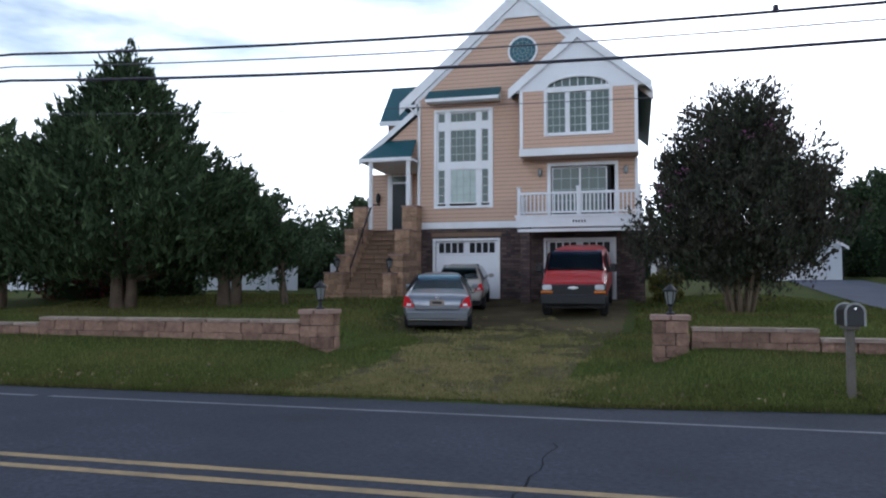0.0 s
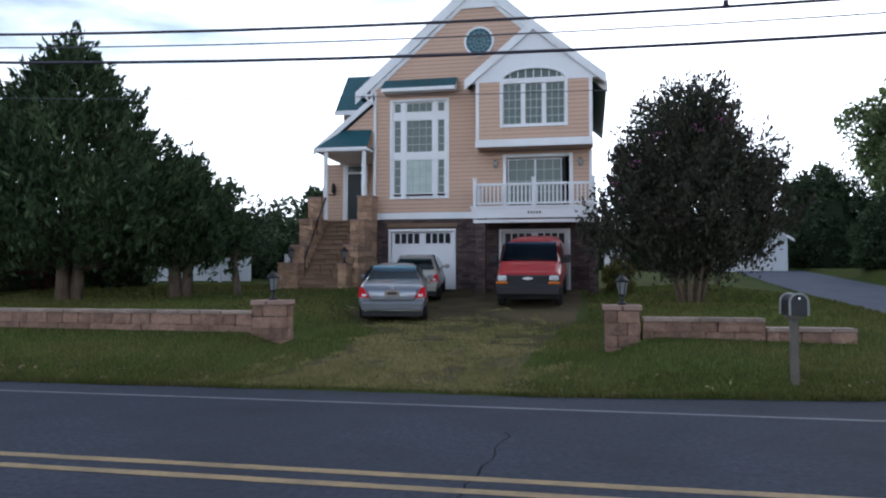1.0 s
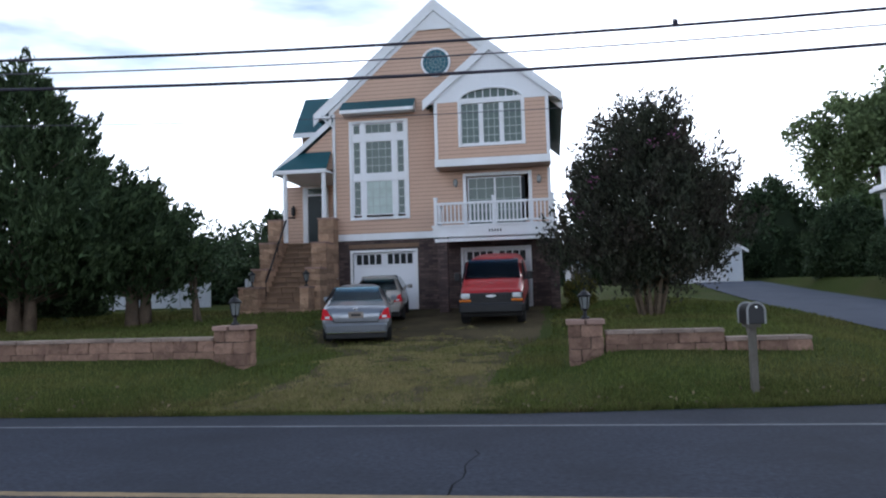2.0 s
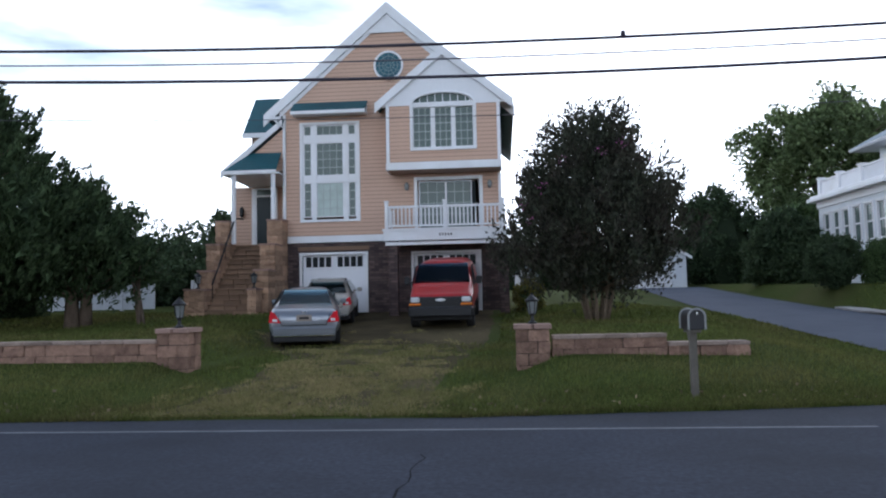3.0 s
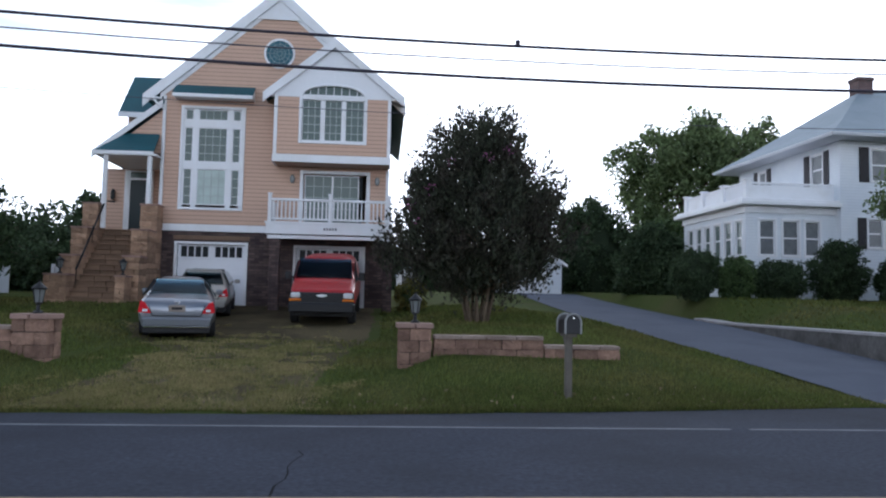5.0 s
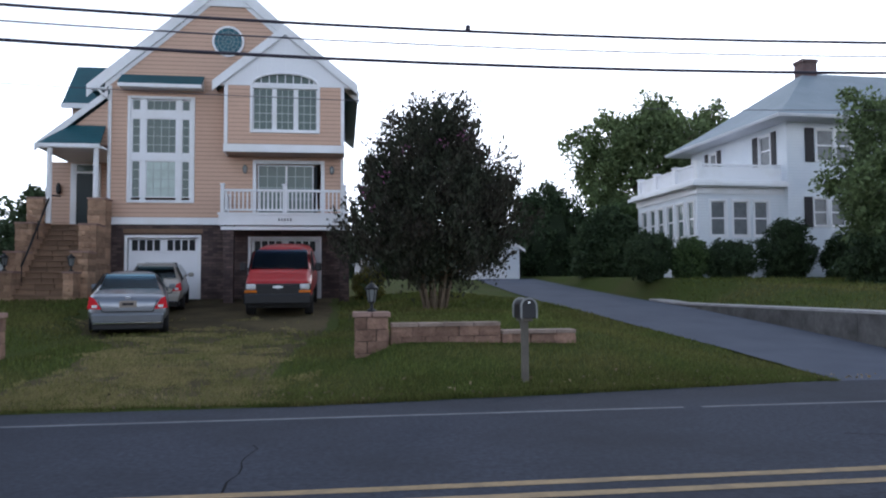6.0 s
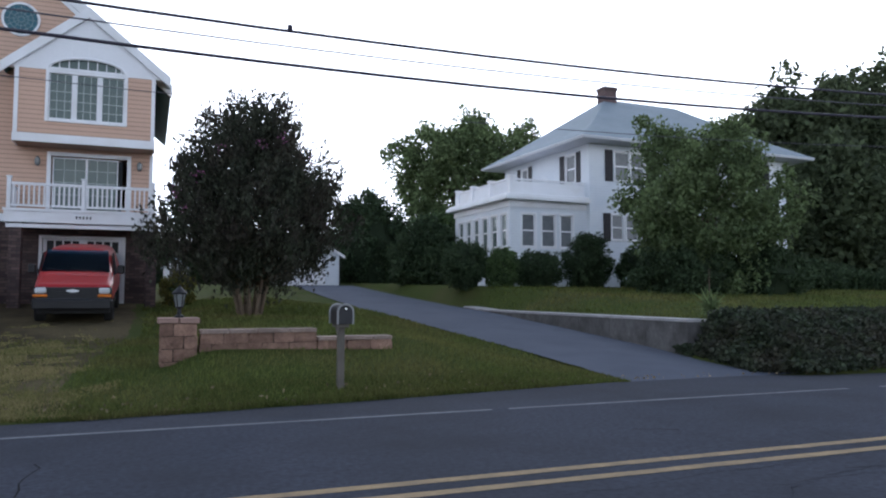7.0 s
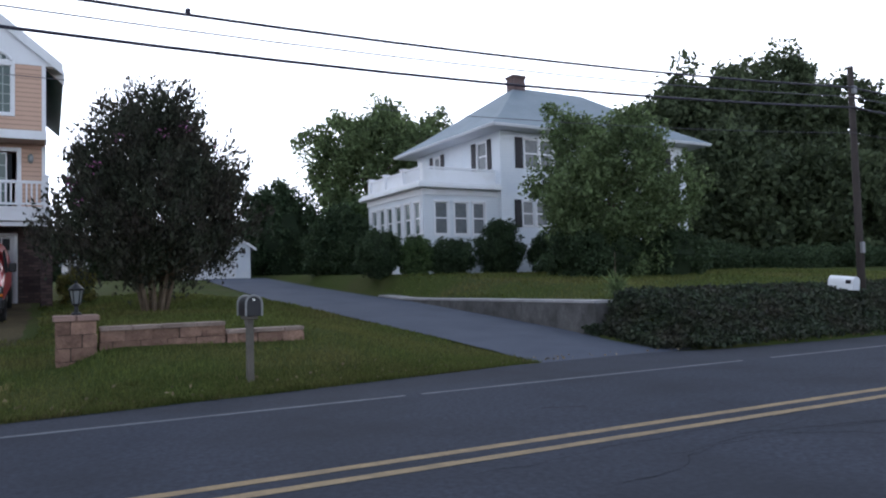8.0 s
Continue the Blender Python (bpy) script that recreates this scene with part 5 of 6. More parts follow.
def cedar(at, height, profile, sprays, label, seed, mat=None, trunk=0.22, leaf=0.24, lean=0.0, name="cedar_tree", group="cedars by the wall", stems=3, spread=0.2, bark=None, bark_label="reddish-brown split trunk", slim=0.16, out=0.75, per=46, first=0.30):
    """A dense conifer: upswept sprays filling a profile of (share of height, radius)."""
    x, y, z = at
    tree = thing(name, at, label, "tree", group)
    g = np.random.default_rng(seed)
    bm = bmesh.new()
    for k in range(stems):
        a = 6.283 * k / stems + 0.4
        ca, sa = math.cos(a), math.sin(a)
        up = g.uniform(0.55, 0.85) if stems > 3 else 0.8
        fan = spread * (4.5 if stems > 3 else 0.5)
        tube(bm, [(x + spread * ca, y + spread * sa, z - 0.15), (x + spread * (1.35 if stems <= 3 else 1.75) * ca, y + spread * 1.3 * sa, z + 0.6), (x + (spread + fan * 0.45) * ca, y + (spread + fan * 0.4) * sa, z + height * 0.4), (x + fan * ca, y + fan * sa * 0.8, z + height * up)], [trunk * 1.15, trunk * 0.8, trunk * 0.6, 0.02], 8)
    hs, rs = [q[0] for q in profile], [q[1] for q in profile]
    t = np.linspace(hs[0], 1, 400)
    wgt = np.interp(t, hs, rs) + 0.12
    pick = g.choice(len(t), sprays, p=wgt / wgt.sum())
    cs, axes, rr = [], [], []
    for k in pick:
        a = g.uniform(0, 2 * math.pi)
        ro = np.interp(t[k], hs, rs)
        lump = 1 + (0.46 if stems <= 3 else 0.45) * noise.noise((math.cos(a) * 2.2, math.sin(a) * 2.2, t[k] * 6 + seed)) + 0.18 * noise.noise((math.cos(a) * 6, math.sin(a) * 6, t[k] * 15 + seed))
        q = ro * lump * (first + (1 - first) * g.random() ** 0.5)
        cs.append((x + q * math.cos(a) + lean * t[k], y + q * math.sin(a), z + height * t[k] + 0.1 * g.normal()))
        axes.append((math.cos(a) * out, math.sin(a) * out, 0.75 + 0.5 * t[k]))
        rr.append(g.uniform(0.35, 0.75) * (1.45 if stems > 3 and t[k] > 0.72 else 1.0))
    cs, axes, rr = np.array(cs), np.array(axes), np.array(rr)
    axes /= np.linalg.norm(axes, axis=1)[:, None]
    for k in g.choice(len(cs), 40, replace=False):
        tube(bm, [(x, y, max(z + 0.8, cs[k][2] - 0.9)), tuple(cs[k])], [0.05, 0.012], 5)
    part("trunk", bm, bark or M["bark"], tree, bark_label, smooth=True)
    c = np.repeat(cs, per, axis=0)
    ax = np.repeat(axes, per, axis=0)
    r = np.repeat(rr, per)
    n = len(c)
    s = g.random(n)
    side = g.normal(size=(n, 3)) * (0.30 * (1 - s) + 0.05)[:, None] * r[:, None]
    p = c + ax * ((s - 0.35) * 1.5 * r)[:, None] + side
    d = ax + g.normal(size=(n, 3)) * 0.45
    d /= np.linalg.norm(d, axis=1)[:, None]
    b = np.cross(d, g.normal(size=(n, 3)))
    b /= np.linalg.norm(b, axis=1)[:, None] + 1e-9
    L = leaf * (0.5 + 0.9 * g.random(n))[:, None]
    v = np.stack([p - d * L * 0.5, p + b * L * slim, p + d * L * 0.5, p - b * L * slim], 1).reshape(-1, 3)
    mesh_from("crown", v, np.arange(4 * n).reshape(-1, 4), mat or M["cedar_leaf"], tree)
    return tree


def shrub(name, center, radii, n, per, leaf, mat, label, seed, group="", clump=0.28, category="shrub"):
    """A leafy mass resting on the ground, with a few stems inside."""
    x, y, z = center
    base = (x, y, ground_z(x, y))
    ob = thing(name, base, label, category, group)
    pts = crown_points(center, radii, n, seed, 0.72, 0.14)
    pts[:, 2] = np.maximum(pts[:, 2], base[2] + 0.05)
    bm = bmesh.new()
    for q in pts[:: max(1, n // 8)]:
        tube(bm, [(x, y, base[2] - 0.05), tuple(Vector((x, y, base[2])).lerp(Vector(q), 0.5)), tuple(q)], [0.05, 0.035, 0.01], 5)
    lathe(bm, x, y, [(radii[0] * 0.5, base[2] - 0.02), (radii[0] * 0.68, center[2]), (radii[0] * 0.45, center[2] + radii[2] * 0.55), (0.05, center[2] + radii[2] * 0.7)], 10)
    part("stem", bm, M["dark_leaf"], ob)
    g = np.random.default_rng(seed + 3)
    v, f = leaf_cloud(pts, g.uniform(0.7, 1.3, n) * clump, per, leaf, seed=seed)
    mesh_from("leaves", v, f, mat, ob)
    return ob


# cedars and a thin tree behind the left wall
gz = ground_z
cedar((-15.7, 20.3, gz(-15.7, 20.3)), 8.1, ((0.15, 2.4), (0.24, 4.2), (0.42, 4.1), (0.56, 3.0), (0.70, 2.0), (0.86, 1.05), (1.0, 0.1)), 1500, "large dark green cedar with a broad ragged cone", 11)
cedar((-21.5, 21.0, gz(-21.5, 21)), 6.2, ((0.15, 2.0), (0.25, 3.6), (0.5, 3.2), (0.75, 2.0), (1.0, 0.2)), 700, "dark green cedar beside the larger one", 12)
cedar((-12.9, 22.0, gz(-12.9, 22.0)), 4.3, ((0.27, 1.3), (0.36, 2.0), (0.5, 1.9), (0.75, 1.2), (1.0, 0.2)), 420, "dark green cedar beside the larger one", 13)
broad_tree("tree", (-11.0, 22.5, gz(-11.0, 22.5)), 4.5, (-11.0, 22.5, 3.3), (1.5, 1.4, 1.3), 80, 34, 0.13, M["dark_leaf"], M["bark"], "thin dark tree with sparse leafy twigs", 21, 0.08, 3, 0.34, 0.3)

# crape myrtle on the lawn
cedar((3.05, 21.0, gz(3.05, 21)), 5.50, ((0.17, 1.0), (0.24, 2.0), (0.34, 2.55), (0.46, 2.5), (0.60, 2.2), (0.74, 1.75), (0.88, 1.15), (1.0, 0.55)), 1150, "dark leafy crape myrtle with many pale stems", 31, M["myrtle_leaf"], 0.062, 0.13, 0.0, "tree", "", 9, 0.24, M["pale_bark"], "fan of smooth pale stems", 0.22, 0.45, 56, 0.15)
v, f = leaf_cloud(np.array([(1.0, 19.2, 4.1), (1.5, 19.0, 4.5), (4.4, 19.1, 5.1), (3.0, 18.9, 5.4), (2.0, 19.0, 5.2), (3.6, 19.0, 5.6), (1.2, 19.3, 3.7)]), np.full(7, 0.18), 16, 0.06, seed=77)
tagged(mesh_from("blossom", v, f, M["blossom"]), "sparse pinkish-purple blossom on the crape myrtle", "blossom", "", "stuff")

# dark conifer clump, round shrubs and trees round the white house
shrub("shrub", (14.9, 50.5, 5.2), (2.9, 2.0, 3.7), 300, 60, 0.26, M["dark_leaf"], "tall dark rounded evergreen beside the lane", 41, "evergreens beside the lane", 0.5)
shrub("shrub", (14.3, 37.5, 3.6), (1.7, 1.5, 2.1), 240, 60, 0.20, M["dark_leaf"], "dense dark evergreen beside the lane", 42, "evergreens beside the lane", 0.4)
shrub("shrub", (19.2, 46.0, 4.5), (2.4, 2.0, 2.8), 200, 60, 0.26, M["leaf"], "green leafy mass behind the porch", 43, "evergreens beside the lane", 0.5)
for k, (x, y, z, a, c_, m) in enumerate(((12.95, 28.9, 2.95, 1.05, 1.05, "dark_leaf"), (14.45, 28.4, 2.75, 0.62, 0.95, "leaf"), (16.25, 28.7, 2.75, 1.15, 0.85, "dark_leaf"), (18.85, 28.6, 3.1, 1.2, 1.35, "dark_leaf"), (21.4, 28.0, 2.8, 1.2, 1.2, "dark_leaf"), (23.6, 27.5, 2.7, 1.5, 1.2, "dark_leaf"))):
    shrub("shrub", (x, y, z - 0.12), (a, a * 0.85, c_), 190, 70, 0.10, M[m], "clipped dark round shrub before the white house", 50 + k, "clipped shrubs", 0.22)
broad_tree("tree", (20.9, 23.2, gz(20.9, 23.2)), 7.7, (20.9, 23.2, 5.0), (3.3, 2.6, 3.5), 300, 170, 0.17, M["light_leaf"], M["bark"], "leafy green tree before the white house", 61, 0.12, 3, 0.62, 0.5, rough=0.38)
shrub("shrub", (19.4, 22.6, 2.3), (2.2, 1.6, 1.0), 150, 60, 0.16, M["dark_leaf"], "dark undergrowth below the leafy tree", 63, "", 0.3)
shrub("shrub", (22.8, 22.4, 2.4), (2.0, 1.6, 1.1), 150, 60, 0.16, M["dark_leaf"], "dark undergrowth below the leafy tree", 64, "", 0.3)
# far crowns take the paler leaf colour to paint in the distance haze
broad_tree("tree", (25.5, 60.0, gz(25.5, 60)), 16, (26.3, 60.0, 11.6), (6.6, 5.0, 5.9), 300, 120, 0.36, M["light_leaf"], M["bark"], "tall green tree behind the white house", 71, 0.4, 2, 1.1, 0.45)
broad_tree("tree", (36.0, 62.0, gz(36, 62)), 16, (35.0, 62.0, 12.0), (6.0, 5.0, 5.4), 260, 110, 0.36, M["light_leaf"], M["bark"], "tall green tree behind the white house", 72, 0.4, 2, 1.1, 0.45)
for k, (x, y, cz, a, c_) in enumerate(((44, 40, 9.5, 6.0, 7.2), (53, 42, 10.5, 7.5, 9.0), (63, 42, 9.5, 7.0, 9.5), (40, 35, 5.5, 4.5, 5.0), (50, 33, 5.5, 6.0, 4.5), (74, 40, 9.0, 7.5, 8.5), (60, 30, 5.0, 6.0, 4.5))):
    broad_tree("tree", (x, y, gz(x, y)), 16, (x, y, cz), (a, a * 0.8, c_), 340, 120, 0.46, M["wood_leaf"], M["bark"], "large dark tree in the woods beyond the house", 80 + k, 0.35, 2, 1.15, 0.55, group="woods by the house")

# far belt of trees and dark growth behind the plots
def belt(name, rows_, leaf, mat, label, seed):
    v_all, f_all, n = [], [], 0
    for k, (x, y, h, r_) in enumerate(rows_):
        base = gz(x, y)
        pts = np.concatenate([crown_points((x, y, base + h * 0.55), (r_, r_ * 0.8, h * 0.5), 60, seed + k, 0.5), crown_points((x, y, base + h * 0.22), (r_ * 1.25, r_ * 0.6, h * 0.25), 40, seed + k + 50, 0.2)])
        v, f = leaf_cloud(pts, np.full(len(pts), r_ * 0.28), 46, leaf, seed=seed + k)
        v_all.append(v)
        f_all.append(f + n)
        n += len(v)
    return tagged(mesh_from(name, np.concatenate(v_all), np.concatenate(f_all), mat), label, "trees", "", "stuff")


g0 = np.random.default_rng(5)
belt("distant_trees", [(-48 + 4.2 * k + g0.uniform(-1, 1), 52 + g0.uniform(-3, 3), g0.uniform(4.5, 6.5), g0.uniform(2.4, 3.4)) for k in range(10)], 0.45, M["dark_leaf"], "dark belt of trees behind the left plot", 300)
belt("distant_trees", [(-20.5 + 2.0 * k, 44 + g0.uniform(-2, 2), g0.uniform(3.0, 3.7), g0.uniform(1.5, 2.0)) for k in range(6)], 0.30, M["dark_leaf"], "dark growth between fence and house", 340)
belt("distant_trees", [(-1 + 4.5 * k + g0.uniform(-1, 1), 74 + g0.uniform(-3, 3), g0.uniform(3.5, 5.0), g0.uniform(2.4, 3.2)) for k in range(5)], 0.5, M["dark_leaf"], "low far trees beyond the lawn", 360)

# ---- white panel fence and shrubs on the left plot ----
fence = thing("fence", (-24, 31, gz(-24, 31)), "white board fence at the back of the lawn", "fence")
for k in range(16):
    x = -37.0 + k * 1.6
    if 7 <= k <= 8 or k == 14:
        continue
    z = gz(x, 31)
    part("post", boxed(x - 0.06, x + 0.06, 30.94, 31.06, z - 0.1, z + 1.25, bevel=0.01), M["fence_white"], fence)
    for j in range(8):
        part("board", boxed(x + 0.08 + j * 0.18, x + 0.25 + j * 0.18, 30.98, 31.02, z + 0.05, z + 1.15), M["fence_white"], fence)
shrub("shrub", (-20.6, 24.0, 1.6), (1.7, 1.0, 0.75), 110, 60, 0.12, M["red_leaf"], "reddish-brown low shrub by the fence", 91, "", 0.25)
for k, (x, y) in enumerate(((-18.6, 24.5), (-17.0, 25.0))):
    shrub("shrub", (x, y, 1.75), (1.1, 0.8, 0.8), 100, 55, 0.13, M["dark_leaf"], "dark shrub in the cedar's shade", 95 + k, "shrubs in shade", 0.25)
shrub("shrub", (1.35, 26.4, 1.72), (0.6, 0.5, 0.6), 80, 50, 0.09, M["yellow_leaf"], "yellowish shrub at the house corner", 110, "", 0.16)

# ---- retaining wall, ivy bank ----
ret = thing("retaining_wall", (12.4, 20, 0.6), "old grey concrete retaining wall with a pale top edge", "retaining wall")
rys = list(np.arange(13.4, 27.1, 1.7))
for a, b in zip(rys, rys[1:]):
    bm = bmesh.new()
    xa, xb = lane_right(a) + 0.12, lane_right(b) + 0.12
    ta, tb = max(0.94, ramp(a, LANE) + 0.03), max(0.94, ramp(b, LANE) + 0.03)
    cap = bmesh.new()
    for bm_, z0a, z1a, z0b, z1b, o0, o1 in ((bm, ramp(a, LANE) - 0.2, ta, ramp(b, LANE) - 0.2, tb, 0.0, 0.62), (cap, ta, ta + 0.06, tb, tb + 0.06, -0.03, 0.66)):
        vs = [bm_.verts.new(p) for p in ((xa + o0, a, z0a), (xa + o1, a, z0a), (xb + o1, b - 0.012, z0b), (xb + o0, b - 0.012, z0b), (xa + o0, a, z1a), (xa + o1, a, z1a), (xb + o1, b - 0.012, z1b), (xb + o0, b - 0.012, z1b))]
        for q in ((0, 1, 2, 3), (4, 5, 6, 7), (0, 1, 5, 4), (1, 2, 6, 5), (2, 3, 7, 6), (3, 0, 4, 7)):
            bm_.faces.new([vs[i] for i in q])
        bmesh.ops.recalc_face_normals(bm_, faces=bm_.faces)
    part("section", bm, M["concrete"], ret)
    part("coping", cap, M["pale_concrete"], ret, "bleached top edge")


def ivy_bank():
    g = np.random.default_rng(8)
    n = 95000
    x = 11.7 + (g.random(n) ** 1.6) * 38
    u = g.random(n)
    y = np.array([edge_line(a) for a in x]) + 0.02 + u * 2.3 + 0.10 * np.abs(g.normal(size=n)) + np.maximum(0, 12.3 - x) * 0.5
    z = np.array([max(gz(a, b), 0) for a, b in zip(x, y)]) + 0.05 + 0.22 * g.random(n) * np.sin(np.pi * np.clip(u, 0, 1)) + 0.12 * g.random(n)
    c = np.stack([x, y, z], 1)
    return leaf_cloud(c, np.full(n, 0.07), 1, 0.085, slim=0.8, seed=9, lift=0.3)


v, f = ivy_bank()
tagged(mesh_from("ivy", v, f, M["ivy"]), "dark ivy covering the roadside bank", "ivy", "", "stuff")

# ---- small white shed far behind the lawn ----
hut = thing("shed", (1.9, 46.0, gz(1.9, 46)), "small white shed far behind the lawn", "shed")
part("wall", prism(bmesh.new(), [(1.2, 1.9), (2.5, 1.9), (2.5, 3.2), (1.85, 3.65), (1.2, 3.2)], "y", 46.0, 48.0), M["white_siding"], hut)
part("roof", prism(bmesh.new(), [(1.05, 3.15), (1.85, 3.75), (2.65, 3.15), (2.65, 3.07), (1.85, 3.66), (1.05, 3.07)], "y", 45.9, 48.1), M["grey_roof"], hut)
part("door", boxed(1.5, 2.2, 45.96, 46.0, 2.1, 3.1), M["grey_far"], hut)

belt("hedge", [(-44 + 1.7 * k + g0.uniform(-0.4, 0.4), 34.5 + g0.uniform(-0.6, 0.6), g0.uniform(2.0, 2.8), g0.uniform(1.2, 1.6)) for k in range(20)], 0.24, M["dark_leaf"], "dark unkempt hedge behind the white fence", 400)
belt("hedge", [(-2.0 + 1.9 * k + g0.uniform(-0.4, 0.4), 58 + g0.uniform(-0.6, 0.6), g0.uniform(2.6, 3.6), g0.uniform(1.4, 1.9)) for k in range(18)], 0.3, M["dark_leaf"], "dark hedge behind the small white shed", 450)
belt("hedge", [(26 + 2.2 * k + g0.uniform(-0.4, 0.4), 26.5 + g0.uniform(-0.6, 0.6), g0.uniform(0.9, 1.2), g0.uniform(1.2, 1.6)) for k in range(10)], 0.16, M["dark_leaf"], "low dark hedge across the right lawn", 480)

yucca = thing("yucca", (13.2, 14.3, gz(13.2, 14.3)), "spiky pale green yucca above the retaining wall", "plant")
v, f = leaf_cloud([(13.2, 14.3, gz(13.2, 14.3) + 0.25)], [0.16], 110, 0.62, slim=0.07, lift=1.6, seed=66)
mesh_from("leaves", v, f, M["light_leaf"], yucca)
bm = bmesh.new()
tube(bm, [(13.2, 14.3, gz(13.2, 14.3)), (13.2, 14.3, 2.2)], [0.012, 0.006], 5)
part("stalk", bm, M["pale_bark"], yucca)


# ---- vehicles ----
def loft(bm, stations):
    """A car body from stations (y, z_low, z_belt, z_top, w_low, w_mid, w_belt, w_top)."""
    rings = []
    for y, zl, zb, zt, wl, wm, wb, wt_ in stations:
        half = [(wl, zl), (wm, zl + (zb - zl) * 0.45), (wb, zb), (wt_, zt - 0.03 * (zt - zb)), (wt_ * 0.5, zt)]
        pts = [(w, z) for w, z in half] + [(-w, z) for w, z in reversed(half)]
        rings.append([bm.verts.new((w, y, z)) for w, z in pts])
    n = len(rings[0])
    for a, b in zip(rings, rings[1:]):
        for k in range(n):
            bm.faces.new((a[k], b[k], b[(k + 1) % n], a[(k + 1) % n]))
    bm.faces.new(rings[0])
    bm.faces.new(rings[-1][::-1])
    bmesh.ops.recalc_face_normals(bm, faces=bm.faces)
    return bm


def quad_panel(pts, thick=0.015):
    """A thin panel through four corners, given some thickness."""
    bm = bmesh.new()
    a = [Vector(p) for p in pts]
    nrm = (a[1] - a[0]).cross(a[3] - a[0]).normalized() * thick
    f = [bm.verts.new(p) for p in a]
    b = [bm.verts.new(p - nrm) for p in a]
    bm.faces.new(f)
    bm.faces.new(b[::-1])
    for k in range(4):
        bm.faces.new((f[k], b[k], b[(k + 1) % 4], f[(k + 1) % 4]))
    bmesh.ops.recalc_face_normals(bm, faces=bm.faces)
    return bm


def wheel(car, x, y, r, w):
    bm = bmesh.new()
    side = 1 if x > 0 else -1
    prof = [(r * 0.62, -w / 2), (r * 0.93, -w / 2), (r, -w * 0.36), (r, w * 0.36), (r * 0.93, w / 2), (r * 0.62, w / 2)]
    n = 22
    rings = [[bm.verts.new((x + d, y + q * math.cos(2 * math.pi * k / n), r + q * math.sin(2 * math.pi * k / n))) for k in range(n)] for q, d in prof]
    for a, b in zip(rings, rings[1:] + rings[:1]):
        for k in range(n):
            bm.faces.new((a[k], a[(k + 1) % n], b[(k + 1) % n], b[k]))
    bmesh.ops.recalc_face_normals(bm, faces=bm.faces)
    wh = part("wheel", bm, M["tyre"], car, "black tyre", smooth=True)
    bm = bmesh.new()
    rings = [[bm.verts.new((x + side * d, y + q * math.cos(2 * math.pi * k / n), r + q * math.sin(2 * math.pi * k / n))) for k in range(n)] for q, d in ((r * 0.62, w * 0.42), (r * 0.54, w * 0.30), (r * 0.18, w * 0.36), (r * 0.02, w * 0.36))]
    for a, b in zip(rings, rings[1:]):
        for k in range(n):
            bm.faces.new((a[k], a[(k + 1) % n], b[(k + 1) % n], b[k]))
    part("rim", bm, M["grey_metal"], wh)


def body(car, stations, mat):
    ob = part("body", loft(bmesh.new(), stations), mat, car, smooth=True)
    sub = ob.modifiers.new("round", "SUBSURF")
    sub.levels = sub.render_levels = 2
    return ob


def hollow(ob, cutters):
    """Opens a car body: each cutter box (x0, x1, y0, y1, z0, z1) becomes a dark-lined space inside it."""
    tool_bm = bmesh.new()
    for c in cutters:
        box(tool_bm, *c)
    for f in tool_bm.faces:
        f.material_index = 1
    me = bpy.data.meshes.new("space")
    tool_bm.to_mesh(me)
    tool_bm.free()
    ob.data.materials.append(M["cabin"])
    me.materials.append(M["cabin"])
    me.materials.append(M["cabin"])
    tool = new("space", me)
    cut = ob.modifiers.new("open", "BOOLEAN")
    cut.object, cut.operation, cut.solver, cut.use_self = tool, "DIFFERENCE", "EXACT", True
    bpy.context.view_layer.update()
    done = bpy.data.meshes.new_from_object(ob.evaluated_get(bpy.context.evaluated_depsgraph_get()))
    ob.modifiers.clear()
    ob.data = done
    bpy.data.objects.remove(tool)
    bpy.data.meshes.remove(me)


def place_car(car, x, y, turn, slope):
    z = ground_z(x, y)
    car.matrix_world = pose(x, y, z + 0.012, slope, 0, turn)


